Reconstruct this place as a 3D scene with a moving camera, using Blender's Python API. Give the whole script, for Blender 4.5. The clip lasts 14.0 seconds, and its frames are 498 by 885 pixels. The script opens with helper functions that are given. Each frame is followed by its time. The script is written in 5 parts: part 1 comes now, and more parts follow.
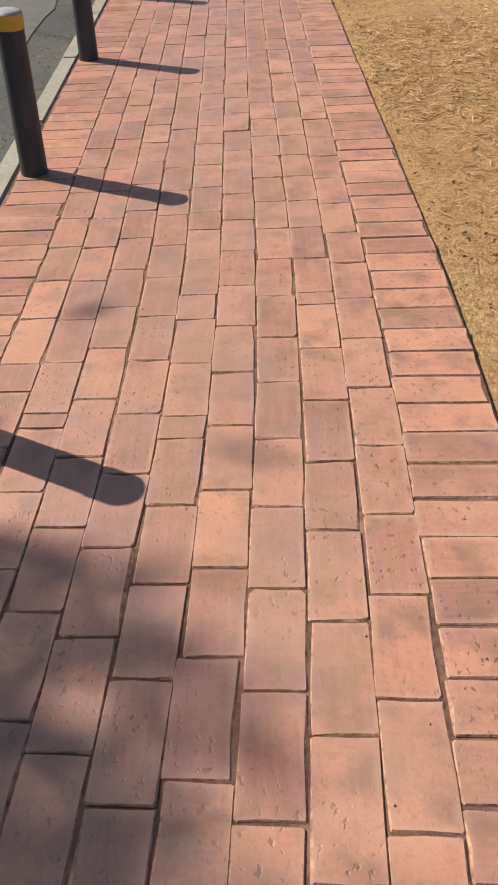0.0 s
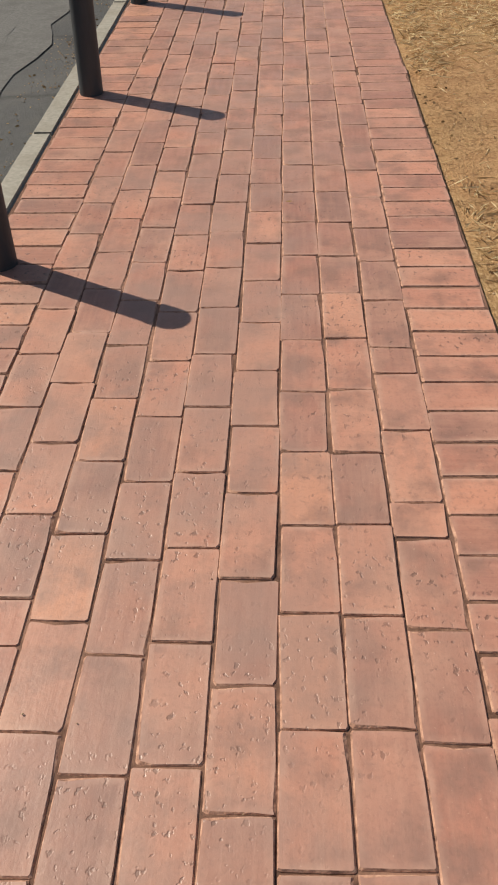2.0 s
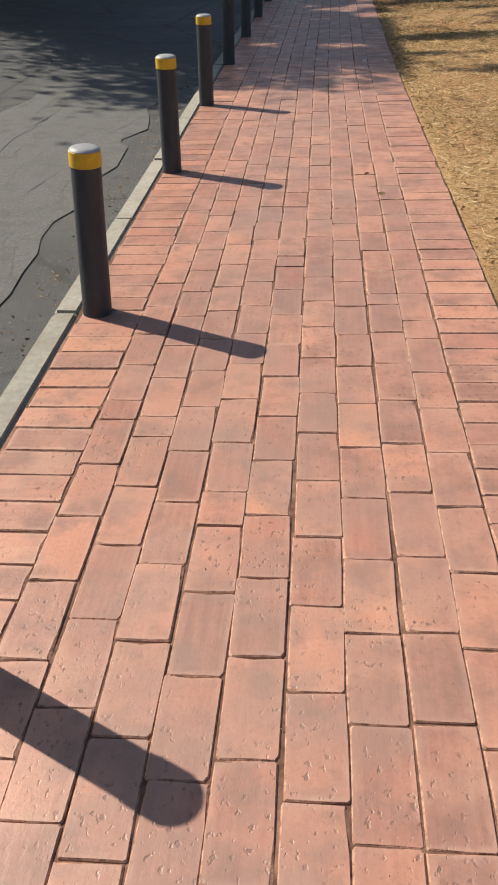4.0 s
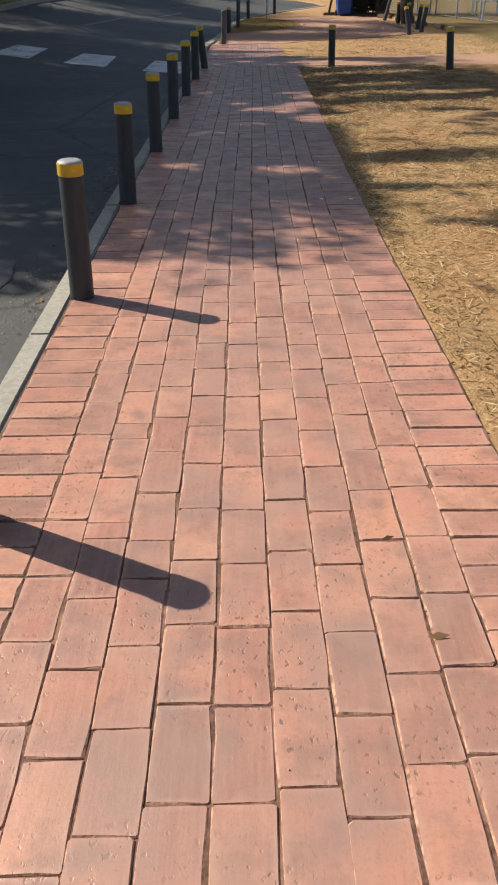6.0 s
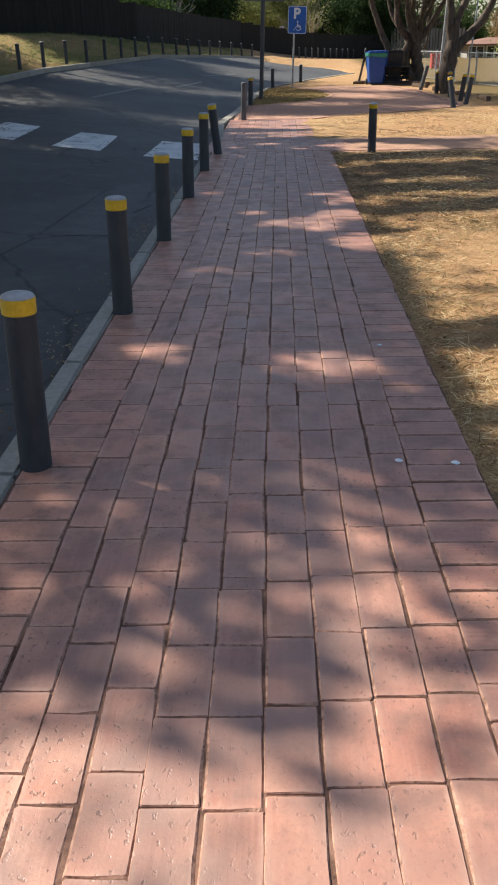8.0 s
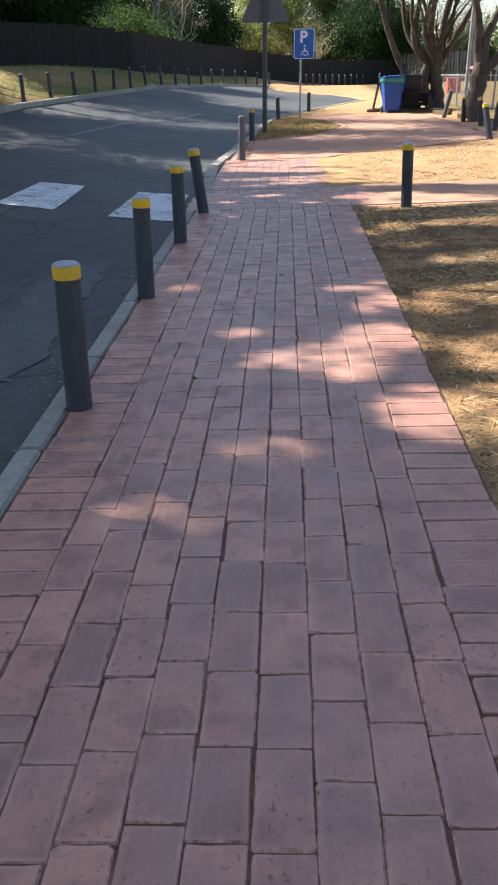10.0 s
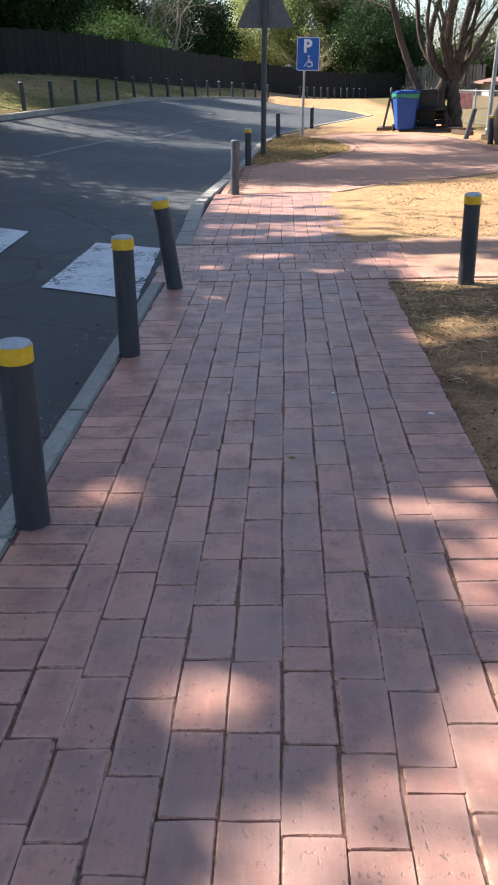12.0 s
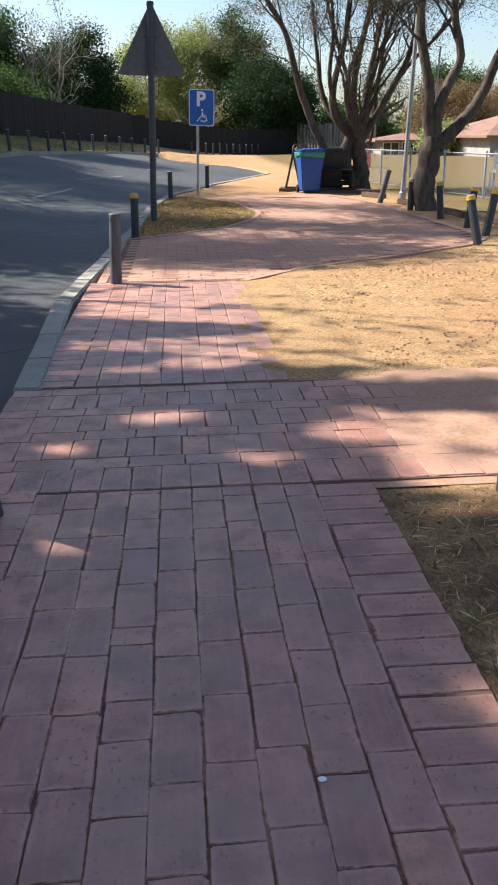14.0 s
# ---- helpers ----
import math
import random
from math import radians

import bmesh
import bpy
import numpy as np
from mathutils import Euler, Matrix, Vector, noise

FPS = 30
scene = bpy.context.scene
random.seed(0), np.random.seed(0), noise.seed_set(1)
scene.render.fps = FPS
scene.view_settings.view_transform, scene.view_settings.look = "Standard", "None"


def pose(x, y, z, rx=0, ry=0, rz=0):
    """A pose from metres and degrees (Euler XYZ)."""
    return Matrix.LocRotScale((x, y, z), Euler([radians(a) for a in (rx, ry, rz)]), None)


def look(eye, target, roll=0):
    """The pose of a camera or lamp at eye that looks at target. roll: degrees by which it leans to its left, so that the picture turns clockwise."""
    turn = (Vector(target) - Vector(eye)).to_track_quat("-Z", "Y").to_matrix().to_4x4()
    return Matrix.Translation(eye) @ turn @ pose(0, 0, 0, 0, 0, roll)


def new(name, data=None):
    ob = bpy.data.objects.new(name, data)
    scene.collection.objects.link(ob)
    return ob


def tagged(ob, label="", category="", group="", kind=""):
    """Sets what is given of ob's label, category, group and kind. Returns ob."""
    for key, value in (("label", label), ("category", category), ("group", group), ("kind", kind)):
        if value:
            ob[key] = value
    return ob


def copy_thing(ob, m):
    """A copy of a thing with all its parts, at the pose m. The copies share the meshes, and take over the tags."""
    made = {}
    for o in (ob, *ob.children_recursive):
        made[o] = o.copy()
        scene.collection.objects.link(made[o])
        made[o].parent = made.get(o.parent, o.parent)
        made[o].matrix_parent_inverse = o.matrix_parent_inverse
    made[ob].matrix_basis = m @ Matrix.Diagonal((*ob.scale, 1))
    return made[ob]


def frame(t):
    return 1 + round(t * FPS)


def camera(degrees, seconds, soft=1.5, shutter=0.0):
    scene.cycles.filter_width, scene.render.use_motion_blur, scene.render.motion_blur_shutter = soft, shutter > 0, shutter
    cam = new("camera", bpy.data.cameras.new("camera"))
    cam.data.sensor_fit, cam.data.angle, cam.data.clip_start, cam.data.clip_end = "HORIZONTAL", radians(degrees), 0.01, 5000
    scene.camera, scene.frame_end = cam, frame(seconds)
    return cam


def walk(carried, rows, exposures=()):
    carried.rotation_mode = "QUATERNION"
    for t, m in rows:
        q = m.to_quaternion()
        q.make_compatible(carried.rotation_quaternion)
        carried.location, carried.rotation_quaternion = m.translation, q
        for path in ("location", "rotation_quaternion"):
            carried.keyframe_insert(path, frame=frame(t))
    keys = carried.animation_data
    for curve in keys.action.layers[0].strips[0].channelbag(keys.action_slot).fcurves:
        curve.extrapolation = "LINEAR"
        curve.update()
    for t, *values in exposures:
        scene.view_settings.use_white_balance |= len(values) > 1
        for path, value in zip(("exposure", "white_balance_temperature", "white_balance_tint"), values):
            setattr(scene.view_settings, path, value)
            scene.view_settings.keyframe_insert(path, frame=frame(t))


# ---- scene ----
cam = camera(33.25, 14.0, soft=2.0)
# seconds, x, y, z, yaw, pitch, lean
PATH = [
    (0, 0.358, -0.284, 1.362, 1.42, -39.16, 2.49),
    (0.5, 0.377, 0.432, 1.365, 1.73, -39.36, 1.02),
    (1, 0.378, 1.141, 1.379, 2.09, -40.12, 0.32),
    (1.5, 0.381, 1.930, 1.361, 3.38, -40.50, 0.53),
    (2, 0.353, 2.602, 1.373, 3.81, -40.64, 1.77),
    (2.5, 0.371, 3.374, 1.381, 3.95, -40.49, 1.05),
    (3, 0.335, 4.126, 1.353, 5.76, -39.35, 2.86),
    (3.5, 0.366, 4.870, 1.399, 6.60, -37.51, 2.62),
    (4, 0.238, 5.622, 1.384, 6.25, -33.16, 2.33),
    (6.5, 0.094, 9.503, 1.374, 0.16, -29.32, 0.82),
    (7, 0.139, 10.268, 1.381, 1.26, -29.40, 0.77),
    (7.5, 0.111, 11.044, 1.409, 2.03, -27.15, 0.81),
    (10, 0.162, 15.001, 1.357, 3.33, -24.07, 2.47),
    (10.5, 0.107, 15.696, 1.355, 3.24, -23.55, 0.59),
    (11, 0.087, 16.517, 1.384, 3.96, -22.80, 2.40),
    (11.5, 0.075, 17.184, 1.385, 4.74, -23.49, 2.12),
    (12, 0.086, 17.940, 1.379, 2.95, -23.43, 1.76),
    (12.5, 0.142, 18.616, 1.428, 1.41, -22.61, 0.42),
    (13, 0.093, 19.354, 1.443, 1.62, -20.93, 0.68),
    (13.5, 0.115, 20.139, 1.466, -0.46, -19.82, 0.96),
    (14, 0.054, 20.935, 1.391, -4.51, -20.31, 0.75),
]
def eye_pose(x, y, z, yaw, pitch, lean):
    return pose(x, y, z, 0, 0, yaw) @ pose(0, 0, 0, 90 + pitch) @ pose(0, 0, 0, 0, 0, -lean)


EXPOSURES = [(0, 0.38, 6850, 8), (1, -0.18, 6850, 8), (2, 0.12, 6820, 8), (2.5, 0.14, 6800, 8), (4, 0.4, 6700, 8), (6.5, 0.5, 6600, 8), (7.5, 0.72, 6500, 8), (10, 1.62, 6250, 10), (12.5, 1.55, 6050, 10), (14, 1.28, 6100, 10)]
walk(cam, [(row[0], eye_pose(*row[1:])) for row in PATH], EXPOSURES)


# ---- light ----
SUN_ELEVATION, SUN_TO = 42.3, Vector((-0.880, 0.475))
world = bpy.data.worlds.new("sky")
scene.world = world
world.use_nodes = True
sky_nodes = world.node_tree
sky = sky_nodes.nodes.new("ShaderNodeTexSky")
sky.sky_type = "NISHITA"
sky.sun_disc = False
sky.sun_elevation = radians(SUN_ELEVATION)
sky.sun_rotation = math.atan2(SUN_TO.x, SUN_TO.y)
sky.air_density, sky.dust_density = 1.0, 1.2
sky_nodes.links.new(sky.outputs[0], sky_nodes.nodes["Background"].inputs[0])
sky_nodes.nodes["Background"].inputs[1].default_value = 0.075
sun = new("sun", bpy.data.lights.new("sun", "SUN"))
sun.data.energy, sun.data.angle, sun.data.color = 5.0, radians(0.53), (1.0, 0.93, 0.82)
c = math.cos(radians(SUN_ELEVATION))
sun.matrix_world = look((SUN_TO.x * c * 40, SUN_TO.y * c * 40, math.sin(radians(SUN_ELEVATION)) * 40), (0, 0, 0))


# ---- materials ----
class Nodes:
    """A small builder for node materials."""

    def __init__(self, name):
        self.mat = bpy.data.materials.new(name)
        self.mat.use_nodes = True
        self.tree = self.mat.node_tree
        self.shader = self.tree.nodes["Principled BSDF"]

    def add(self, kind):
        return self.tree.nodes.new(kind)

    def link(self, a, b):
        self.tree.links.new(a, b)

    def coords(self, scale=(1, 1, 1), which="Object"):
        c = self.add("ShaderNodeTexCoord")
        m = self.add("ShaderNodeMapping")
        m.inputs["Scale"].default_value = scale
        self.link(c.outputs[which], m.inputs["Vector"])
        return m.outputs[0]

    def world(self, scale=(1, 1, 1)):
        g = self.add("ShaderNodeNewGeometry")
        m = self.add("ShaderNodeMapping")
        m.inputs["Scale"].default_value = scale
        self.link(g.outputs["Position"], m.inputs["Vector"])
        return m.outputs[0]

    def noise(self, vector, scale, detail=4.0, rough=0.6):
        n = self.add("ShaderNodeTexNoise")
        n.inputs["Scale"].default_value, n.inputs["Detail"].default_value, n.inputs["Roughness"].default_value = scale, detail, rough
        self.link(vector, n.inputs["Vector"])
        return n.outputs["Fac"]

    def ramp(self, fac, stops):
        r = self.add("ShaderNodeValToRGB")
        e = r.color_ramp.elements
        while len(e) < len(stops):
            e.new(0.5)
        for el, (p, col) in zip(e, stops):
            el.position = p
            el.color = (*col, 1) if not isinstance(col, (int, float)) else (col, col, col, 1)
        self.link(fac, r.inputs[0])
        return r.outputs[0]

    def mix(self, fac, a, b, blend="MIX"):
        m = self.add("ShaderNodeMix")
        m.data_type, m.blend_type = "RGBA", blend
        for sock, v in ((m.inputs[0], fac), (m.inputs[6], a), (m.inputs[7], b)):
            if isinstance(v, (int, float)):
                sock.default_value = v
            elif isinstance(v, tuple):
                sock.default_value = (*v, 1)
            else:
                self.link(v, sock)
        return m.outputs[2]

    def maths(self, op, a, b=0.0):
        m = self.add("ShaderNodeMath")
        m.operation = op
        for sock, v in zip(m.inputs, (a, b)):
            if isinstance(v, (int, float)):
                sock.default_value = v
            else:
                self.link(v, sock)
        return m.outputs[0]

    def piece_random(self):
        o = self.add("ShaderNodeObjectInfo")
        g = self.add("ShaderNodeNewGeometry")
        return self.maths("FRACT", self.maths("ADD", o.outputs["Random"], g.outputs["Random Per Island"]))

    def done(self, colour, rough=0.8, metal=0.0, bump=None, strength=0.3, distance=0.01, spec=0.4):
        s = self.shader
        for key, v in (("Base Color", colour), ("Roughness", rough), ("Metallic", metal), ("Specular IOR Level", spec)):
            if isinstance(v, (int, float)):
                s.inputs[key].default_value = v
            elif isinstance(v, tuple):
                s.inputs[key].default_value = (*v, 1)
            else:
                self.link(v, s.inputs[key])
        if bump is not None:
            b = self.add("ShaderNodeBump")
            b.inputs["Strength"].default_value, b.inputs["Distance"].default_value = strength, distance
            self.link(bump, b.inputs["Height"])
            self.link(b.outputs[0], s.inputs["Normal"])
        return self.mat


def brick_material(name, streak):
    """Fired clay: each piece its own tone, drag streaks along its length, pits and pale wear, grey traffic dirt."""
    n = Nodes(name)
    r = n.piece_random()
    tone = n.ramp(r, [(0.0, (0.45, 0.19, 0.13)), (0.14, (0.30, 0.135, 0.10)), (0.3, (0.51, 0.225, 0.15)), (0.44, (0.37, 0.17, 0.125)), (0.6, (0.57, 0.26, 0.17)), (0.74, (0.27, 0.13, 0.1)), (0.88, (0.44, 0.205, 0.145)), (1.0, (0.60, 0.28, 0.17))])
    w = n.world()
    lines = n.noise(n.world(streak), 26.0, 5.0, 0.65)
    grain = n.noise(w, 95.0, 5.0, 0.7)
    blotch = n.noise(w, 7.0, 5.0, 0.62)
    broad = n.noise(w, 0.8, 3.0, 0.5)
    col = n.mix(n.ramp(lines, [(0.40, 0.0), (0.68, 0.42)]), tone, (0.56, 0.29, 0.205))
    col = n.mix(n.ramp(blotch, [(0.46, 0.0), (0.64, 0.72)]), col, (0.21, 0.115, 0.09))
    col = n.mix(n.ramp(n.noise(w, 4.0, 4.0, 0.6), [(0.50, 0.0), (0.68, 0.5)]), col, (0.58, 0.31, 0.215))
    col = n.mix(n.ramp(broad, [(0.40, 0.0), (0.68, 0.3)]), col, (0.34, 0.19, 0.145))
    where = n.ramp(n.noise(w, 2.4, 2.0), [(0.40, 0.12), (0.6, 1.0)])
    pits = n.ramp(n.noise(n.world((1.0, 0.75, 1.0)), 62.0, 2.5, 0.55), [(0.60, 0.0), (0.68, 0.8)])
    pits = n.maths("MULTIPLY", pits, where)
    col = n.mix(pits, col, (0.14, 0.072, 0.052))
    specks = n.ramp(n.noise(w, 150.0, 2.0, 0.5), [(0.70, 0.0), (0.76, 0.5)])
    col = n.mix(specks, col, (0.64, 0.42, 0.32))
    col = n.mix(n.ramp(grain, [(0.3, 0.4), (0.5, 0.0)]), col, (0.22, 0.11, 0.08))
    # dust and scuffing in a band along the edges of each piece
    uv = n.add("ShaderNodeUVMap")
    place = n.add("ShaderNodeSeparateXYZ")
    n.link(uv.outputs[0], place.inputs[0])
    du = n.maths("MULTIPLY", n.maths("SUBTRACT", 0.5, n.maths("ABSOLUTE", n.maths("SUBTRACT", place.outputs[0], 0.5))), 0.125)
    dv = n.maths("MULTIPLY", n.maths("SUBTRACT", 0.5, n.maths("ABSOLUTE", n.maths("SUBTRACT", place.outputs[1], 0.5))), 0.252)
    rim = n.maths("ADD", n.maths("MINIMUM", du, dv), n.maths("MULTIPLY", n.maths("SUBTRACT", n.noise(w, 24.0, 4.0, 0.65), 0.5), 0.026))
    rim = n.maths("MULTIPLY", n.ramp(rim, [(0.003, 0.55), (0.017, 0.0)]), n.ramp(n.noise(w, 5.5, 3.0), [(0.38, 0.15), (0.6, 1.0)]))
    col = n.mix(rim, col, (0.56, 0.34, 0.255))
    # grey film of shoe dirt down the middle of the walk
    x = n.add("ShaderNodeSeparateXYZ")
    n.link(w, x.inputs[0])
    walked = n.ramp(n.maths("ABSOLUTE", n.maths("SUBTRACT", x.outputs[0], 0.1)), [(0.25, 0.6), (0.75, 0.0)])
    walked = n.maths("MULTIPLY", walked, n.ramp(n.noise(w, 3.2, 3, 0.6), [(0.36, 0.1), (0.62, 1.0)]))
    col = n.mix(walked, col, (0.29, 0.187, 0.155))
    rough = n.ramp(blotch, [(0.25, 0.34), (0.75, 0.62)])
    height = n.mix(0.5, n.mix(0.5, grain, lines), n.maths("SUBTRACT", 1.0, pits))
    return n.done(col, rough, 0.0, height, 0.6, 0.004, 0.5)


BRICK = brick_material("fired_clay_long", (2.2, 0.16, 1.0))
BRICK_ACROSS = brick_material("fired_clay_across", (0.16, 2.2, 1.0))


def worn_edge_material():
    """The scuffed arris of a paver, paler where dust has settled and dark where it has chipped."""
    n = Nodes("worn_clay_edge")
    w = n.world()
    col = n.ramp(n.noise(w, 38, 4, 0.7), [(0.34, (0.17, 0.09, 0.065)), (0.5, (0.40, 0.215, 0.15)), (0.68, (0.55, 0.33, 0.235))])
    return n.done(col, 0.85, 0.0, n.noise(w, 150, 3), 0.6, 0.004)


BRICK_EDGE = worn_edge_material()


def joint_material():
    n = Nodes("joint_sand")
    w = n.world()
    col = n.ramp(n.noise(w, 60, 4), [(0.3, (0.075, 0.038, 0.026)), (0.6, (0.16, 0.082, 0.055)), (0.8, (0.27, 0.15, 0.10))])
    # blown sand fills some joints to the brim
    col = n.mix(n.ramp(n.noise(w, 4.5, 5, 0.65), [(0.48, 0.0), (0.64, 0.7)]), col, (0.36, 0.2, 0.14))
    return n.done(col, 0.95, 0.0, n.noise(w, 220, 3), 0.5, 0.004)


JOINT = joint_material()


def sand_brick_material():
    """Clay pavers under a veil of blown sand."""
    n = Nodes("sandy_clay")
    w = n.world()
    r = n.piece_random()
    tone = n.ramp(r, [(0.0, (0.40, 0.20, 0.14)), (0.5, (0.48, 0.245, 0.17)), (1.0, (0.37, 0.2, 0.15))])
    veil = n.ramp(n.noise(w, 1.6, 5, 0.65), [(0.32, 0.2), (0.62, 0.85)])
    col = n.mix(veil, tone, (0.44, 0.26, 0.175))
    col = n.mix(n.ramp(n.noise(w, 45, 4), [(0.35, 0.35), (0.55, 0.0)]), col, (0.28, 0.16, 0.11))
    return n.done(col, 0.88, 0.0, n.noise(w, 120, 4), 0.4, 0.004)


SANDY = sand_brick_material()


def ground_material():
    """Bare ochre earth with pale sand, straw-coloured thatch and green patches."""
    n = Nodes("dry_earth")
    w = n.world()
    fine, mid, broad = n.noise(w, 70, 6, 0.7), n.noise(w, 7, 5, 0.65), n.noise(w, 0.55, 4, 0.55)
    earth = n.ramp(fine, [(0.25, (0.18, 0.092, 0.046)), (0.5, (0.40, 0.225, 0.11)), (0.75, (0.58, 0.37, 0.20))])
    sand = n.ramp(fine, [(0.25, (0.30, 0.17, 0.085)), (0.6, (0.53, 0.33, 0.17)), (0.8, (0.66, 0.48, 0.29))])
    thatch = n.ramp(n.noise(n.world((1, 0.35, 1)), 120, 5, 0.75), [(0.34, (0.13, 0.075, 0.035)), (0.52, (0.48, 0.31, 0.15)), (0.7, (0.80, 0.62, 0.37))])
    col = n.mix(n.ramp(mid, [(0.42, 0.0), (0.6, 0.8)]), earth, sand)
    col = n.mix(n.ramp(broad, [(0.42, 0.0), (0.58, 0.75)]), col, thatch)
    col = n.mix(n.ramp(n.noise(w, 2.2, 4, 0.6), [(0.52, 0.0), (0.7, 0.4)]), col, (0.2, 0.115, 0.06))
    col = n.mix(n.ramp(n.noise(w, 30, 3, 0.6), [(0.56, 0.0), (0.64, 0.6)]), col, (0.2, 0.108, 0.052))
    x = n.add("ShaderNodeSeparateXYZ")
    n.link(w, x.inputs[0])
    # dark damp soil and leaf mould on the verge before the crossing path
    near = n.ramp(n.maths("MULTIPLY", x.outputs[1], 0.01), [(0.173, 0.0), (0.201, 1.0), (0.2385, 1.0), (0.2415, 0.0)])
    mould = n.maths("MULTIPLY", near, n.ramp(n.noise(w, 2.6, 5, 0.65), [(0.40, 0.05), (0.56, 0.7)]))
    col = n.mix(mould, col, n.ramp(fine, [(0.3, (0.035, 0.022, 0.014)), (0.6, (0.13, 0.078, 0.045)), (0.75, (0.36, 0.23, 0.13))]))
    bank = n.ramp(n.maths("MULTIPLY", x.outputs[0], -0.1), [(0.12, 0.0), (0.3, 1.0)])
    green = n.maths("MULTIPLY", bank, n.ramp(n.noise(w, 0.23, 3, 0.5), [(0.35, 0.2), (0.6, 0.85)]))
    col = n.mix(green, col, (0.15, 0.145, 0.045))
    lawn = n.ramp(n.maths("MULTIPLY", x.outputs[0], 0.1), [(0.47, 0.0), (0.56, 0.8)])
    col = n.mix(lawn, col, n.ramp(fine, [(0.3, (0.05, 0.043, 0.018)), (0.7, (0.17, 0.135, 0.055))]))
    return n.done(col, 0.95, 0.0, n.mix(0.5, fine, mid), 1.0, 0.03, 0.1)


EARTH = ground_material()


def asphalt_material():
    n = Nodes("old_asphalt")
    w = n.world()
    fine, mid, broad = n.noise(w, 160, 4, 0.75), n.noise(w, 5, 5, 0.65), n.noise(w, 0.35, 4, 0.5)
    col = n.ramp(fine, [(0.3, (0.022, 0.022, 0.024)), (0.55, (0.047, 0.047, 0.047)), (0.8, (0.12, 0.117, 0.113))])
    col = n.mix(n.ramp(broad, [(0.46, 0.0), (0.54, 0.4)]), col, (0.085, 0.084, 0.082))
    col = n.mix(n.ramp(mid, [(0.5, 0.0), (0.75, 0.4)]), col, (0.16, 0.145, 0.125))
    v = n.add("ShaderNodeTexVoronoi")
    v.feature = "DISTANCE_TO_EDGE"
    v.inputs["Scale"].default_value = 0.55
    bent = n.mix(0.12, w, n.mix(1.0, (0, 0, 0), n.noise(w, 3.0, 5), "ADD"), "ADD")
    n.link(bent, v.inputs["Vector"])
    cracks = n.ramp(v.outputs["Distance"], [(0.004, 0.85), (0.012, 0.0)])
    col = n.mix(cracks, col, (0.018, 0.017, 0.016))
    return n.done(col, n.ramp(mid, [(0.3, 0.58), (0.7, 0.8)]), 0.0, fine, 0.6, 0.006, 0.5)


ASPHALT = asphalt_material()


def patchy(name, dark, light, scale=20.0, rough=0.8, bump=0.3, dist=0.004, stretch=(1, 1, 1), wear=None, metal=0.0, spec=0.4, spread=0.0):
    """A worn surface between two tones, with a second, broader tone of dirt."""
    n = Nodes(name)
    v = n.world(stretch)
    a, b = n.noise(v, scale, 5, 0.65), n.noise(v, scale * 0.12, 3, 0.55)
    col = n.ramp(a, [(0.3, dark), (0.7, light)])
    worn = wear or tuple(0.55 * x for x in dark)
    col = n.mix(n.ramp(b, [(0.48, 0.0), (0.72, 0.55)]), col, worn)
    if spread:
        col = n.mix(n.maths("MULTIPLY", n.piece_random(), spread), col, tuple(0.5 * x for x in dark))
    return n.done(col, rough, metal, a, bump, dist, spec)


KERB = patchy("kerb_concrete", (0.28, 0.26, 0.22), (0.44, 0.41, 0.35), 45, 0.9, 0.4, wear=(0.25, 0.215, 0.165), spread=0.35)
PLASTIC = patchy("grey_recycled_plastic", (0.026, 0.029, 0.036), (0.046, 0.051, 0.060), 30, 0.55, 0.35, 0.002, (1, 1, 0.25), wear=(0.06, 0.06, 0.06))
PALE_POST = patchy("weathered_grey_plastic", (0.06, 0.063, 0.07), (0.11, 0.112, 0.118), 30, 0.6, 0.3, 0.002, (1, 1, 0.2), wear=(0.2, 0.19, 0.17))
YELLOW = patchy("yellow_band", (0.62, 0.36, 0.012), (0.80, 0.50, 0.03), 40, 0.45, 0.15, 0.001, wear=(0.42, 0.25, 0.04))
CAP = patchy("grey_cap", (0.30, 0.30, 0.31), (0.44, 0.44, 0.45), 40, 0.5, 0.2, 0.001)


CLAY_SAND = patchy("clay_coloured_sand", (0.30, 0.165, 0.105), (0.46, 0.275, 0.18), 40, 0.95, 0.6, 0.006, wear=(0.40, 0.22, 0.15))


def road_paint_material():
    """White paint, greyed by tyres and chipped through to the asphalt."""
    n = Nodes("worn_road_paint")
    w = n.world()
    a = n.noise(w, 35, 5, 0.65)
    col = n.ramp(a, [(0.3, (0.58, 0.58, 0.56)), (0.7, (0.80, 0.80, 0.78))])
    col = n.mix(n.ramp(n.noise(w, 3.5, 4, 0.6), [(0.45, 0.0), (0.7, 0.5)]), col, (0.36, 0.355, 0.35))
    chip = n.maths("ADD", n.maths("MULTIPLY", n.noise(w, 26, 4, 0.7), 0.6), n.maths("MULTIPLY", n.noise(w, 2.4, 3, 0.6), 0.4))
    col = n.mix(n.ramp(chip, [(0.545, 0.0), (0.565, 0.9)]), col, (0.06, 0.06, 0.06))
    return n.done(col, 0.75, 0.0, a, 0.4, 0.002)


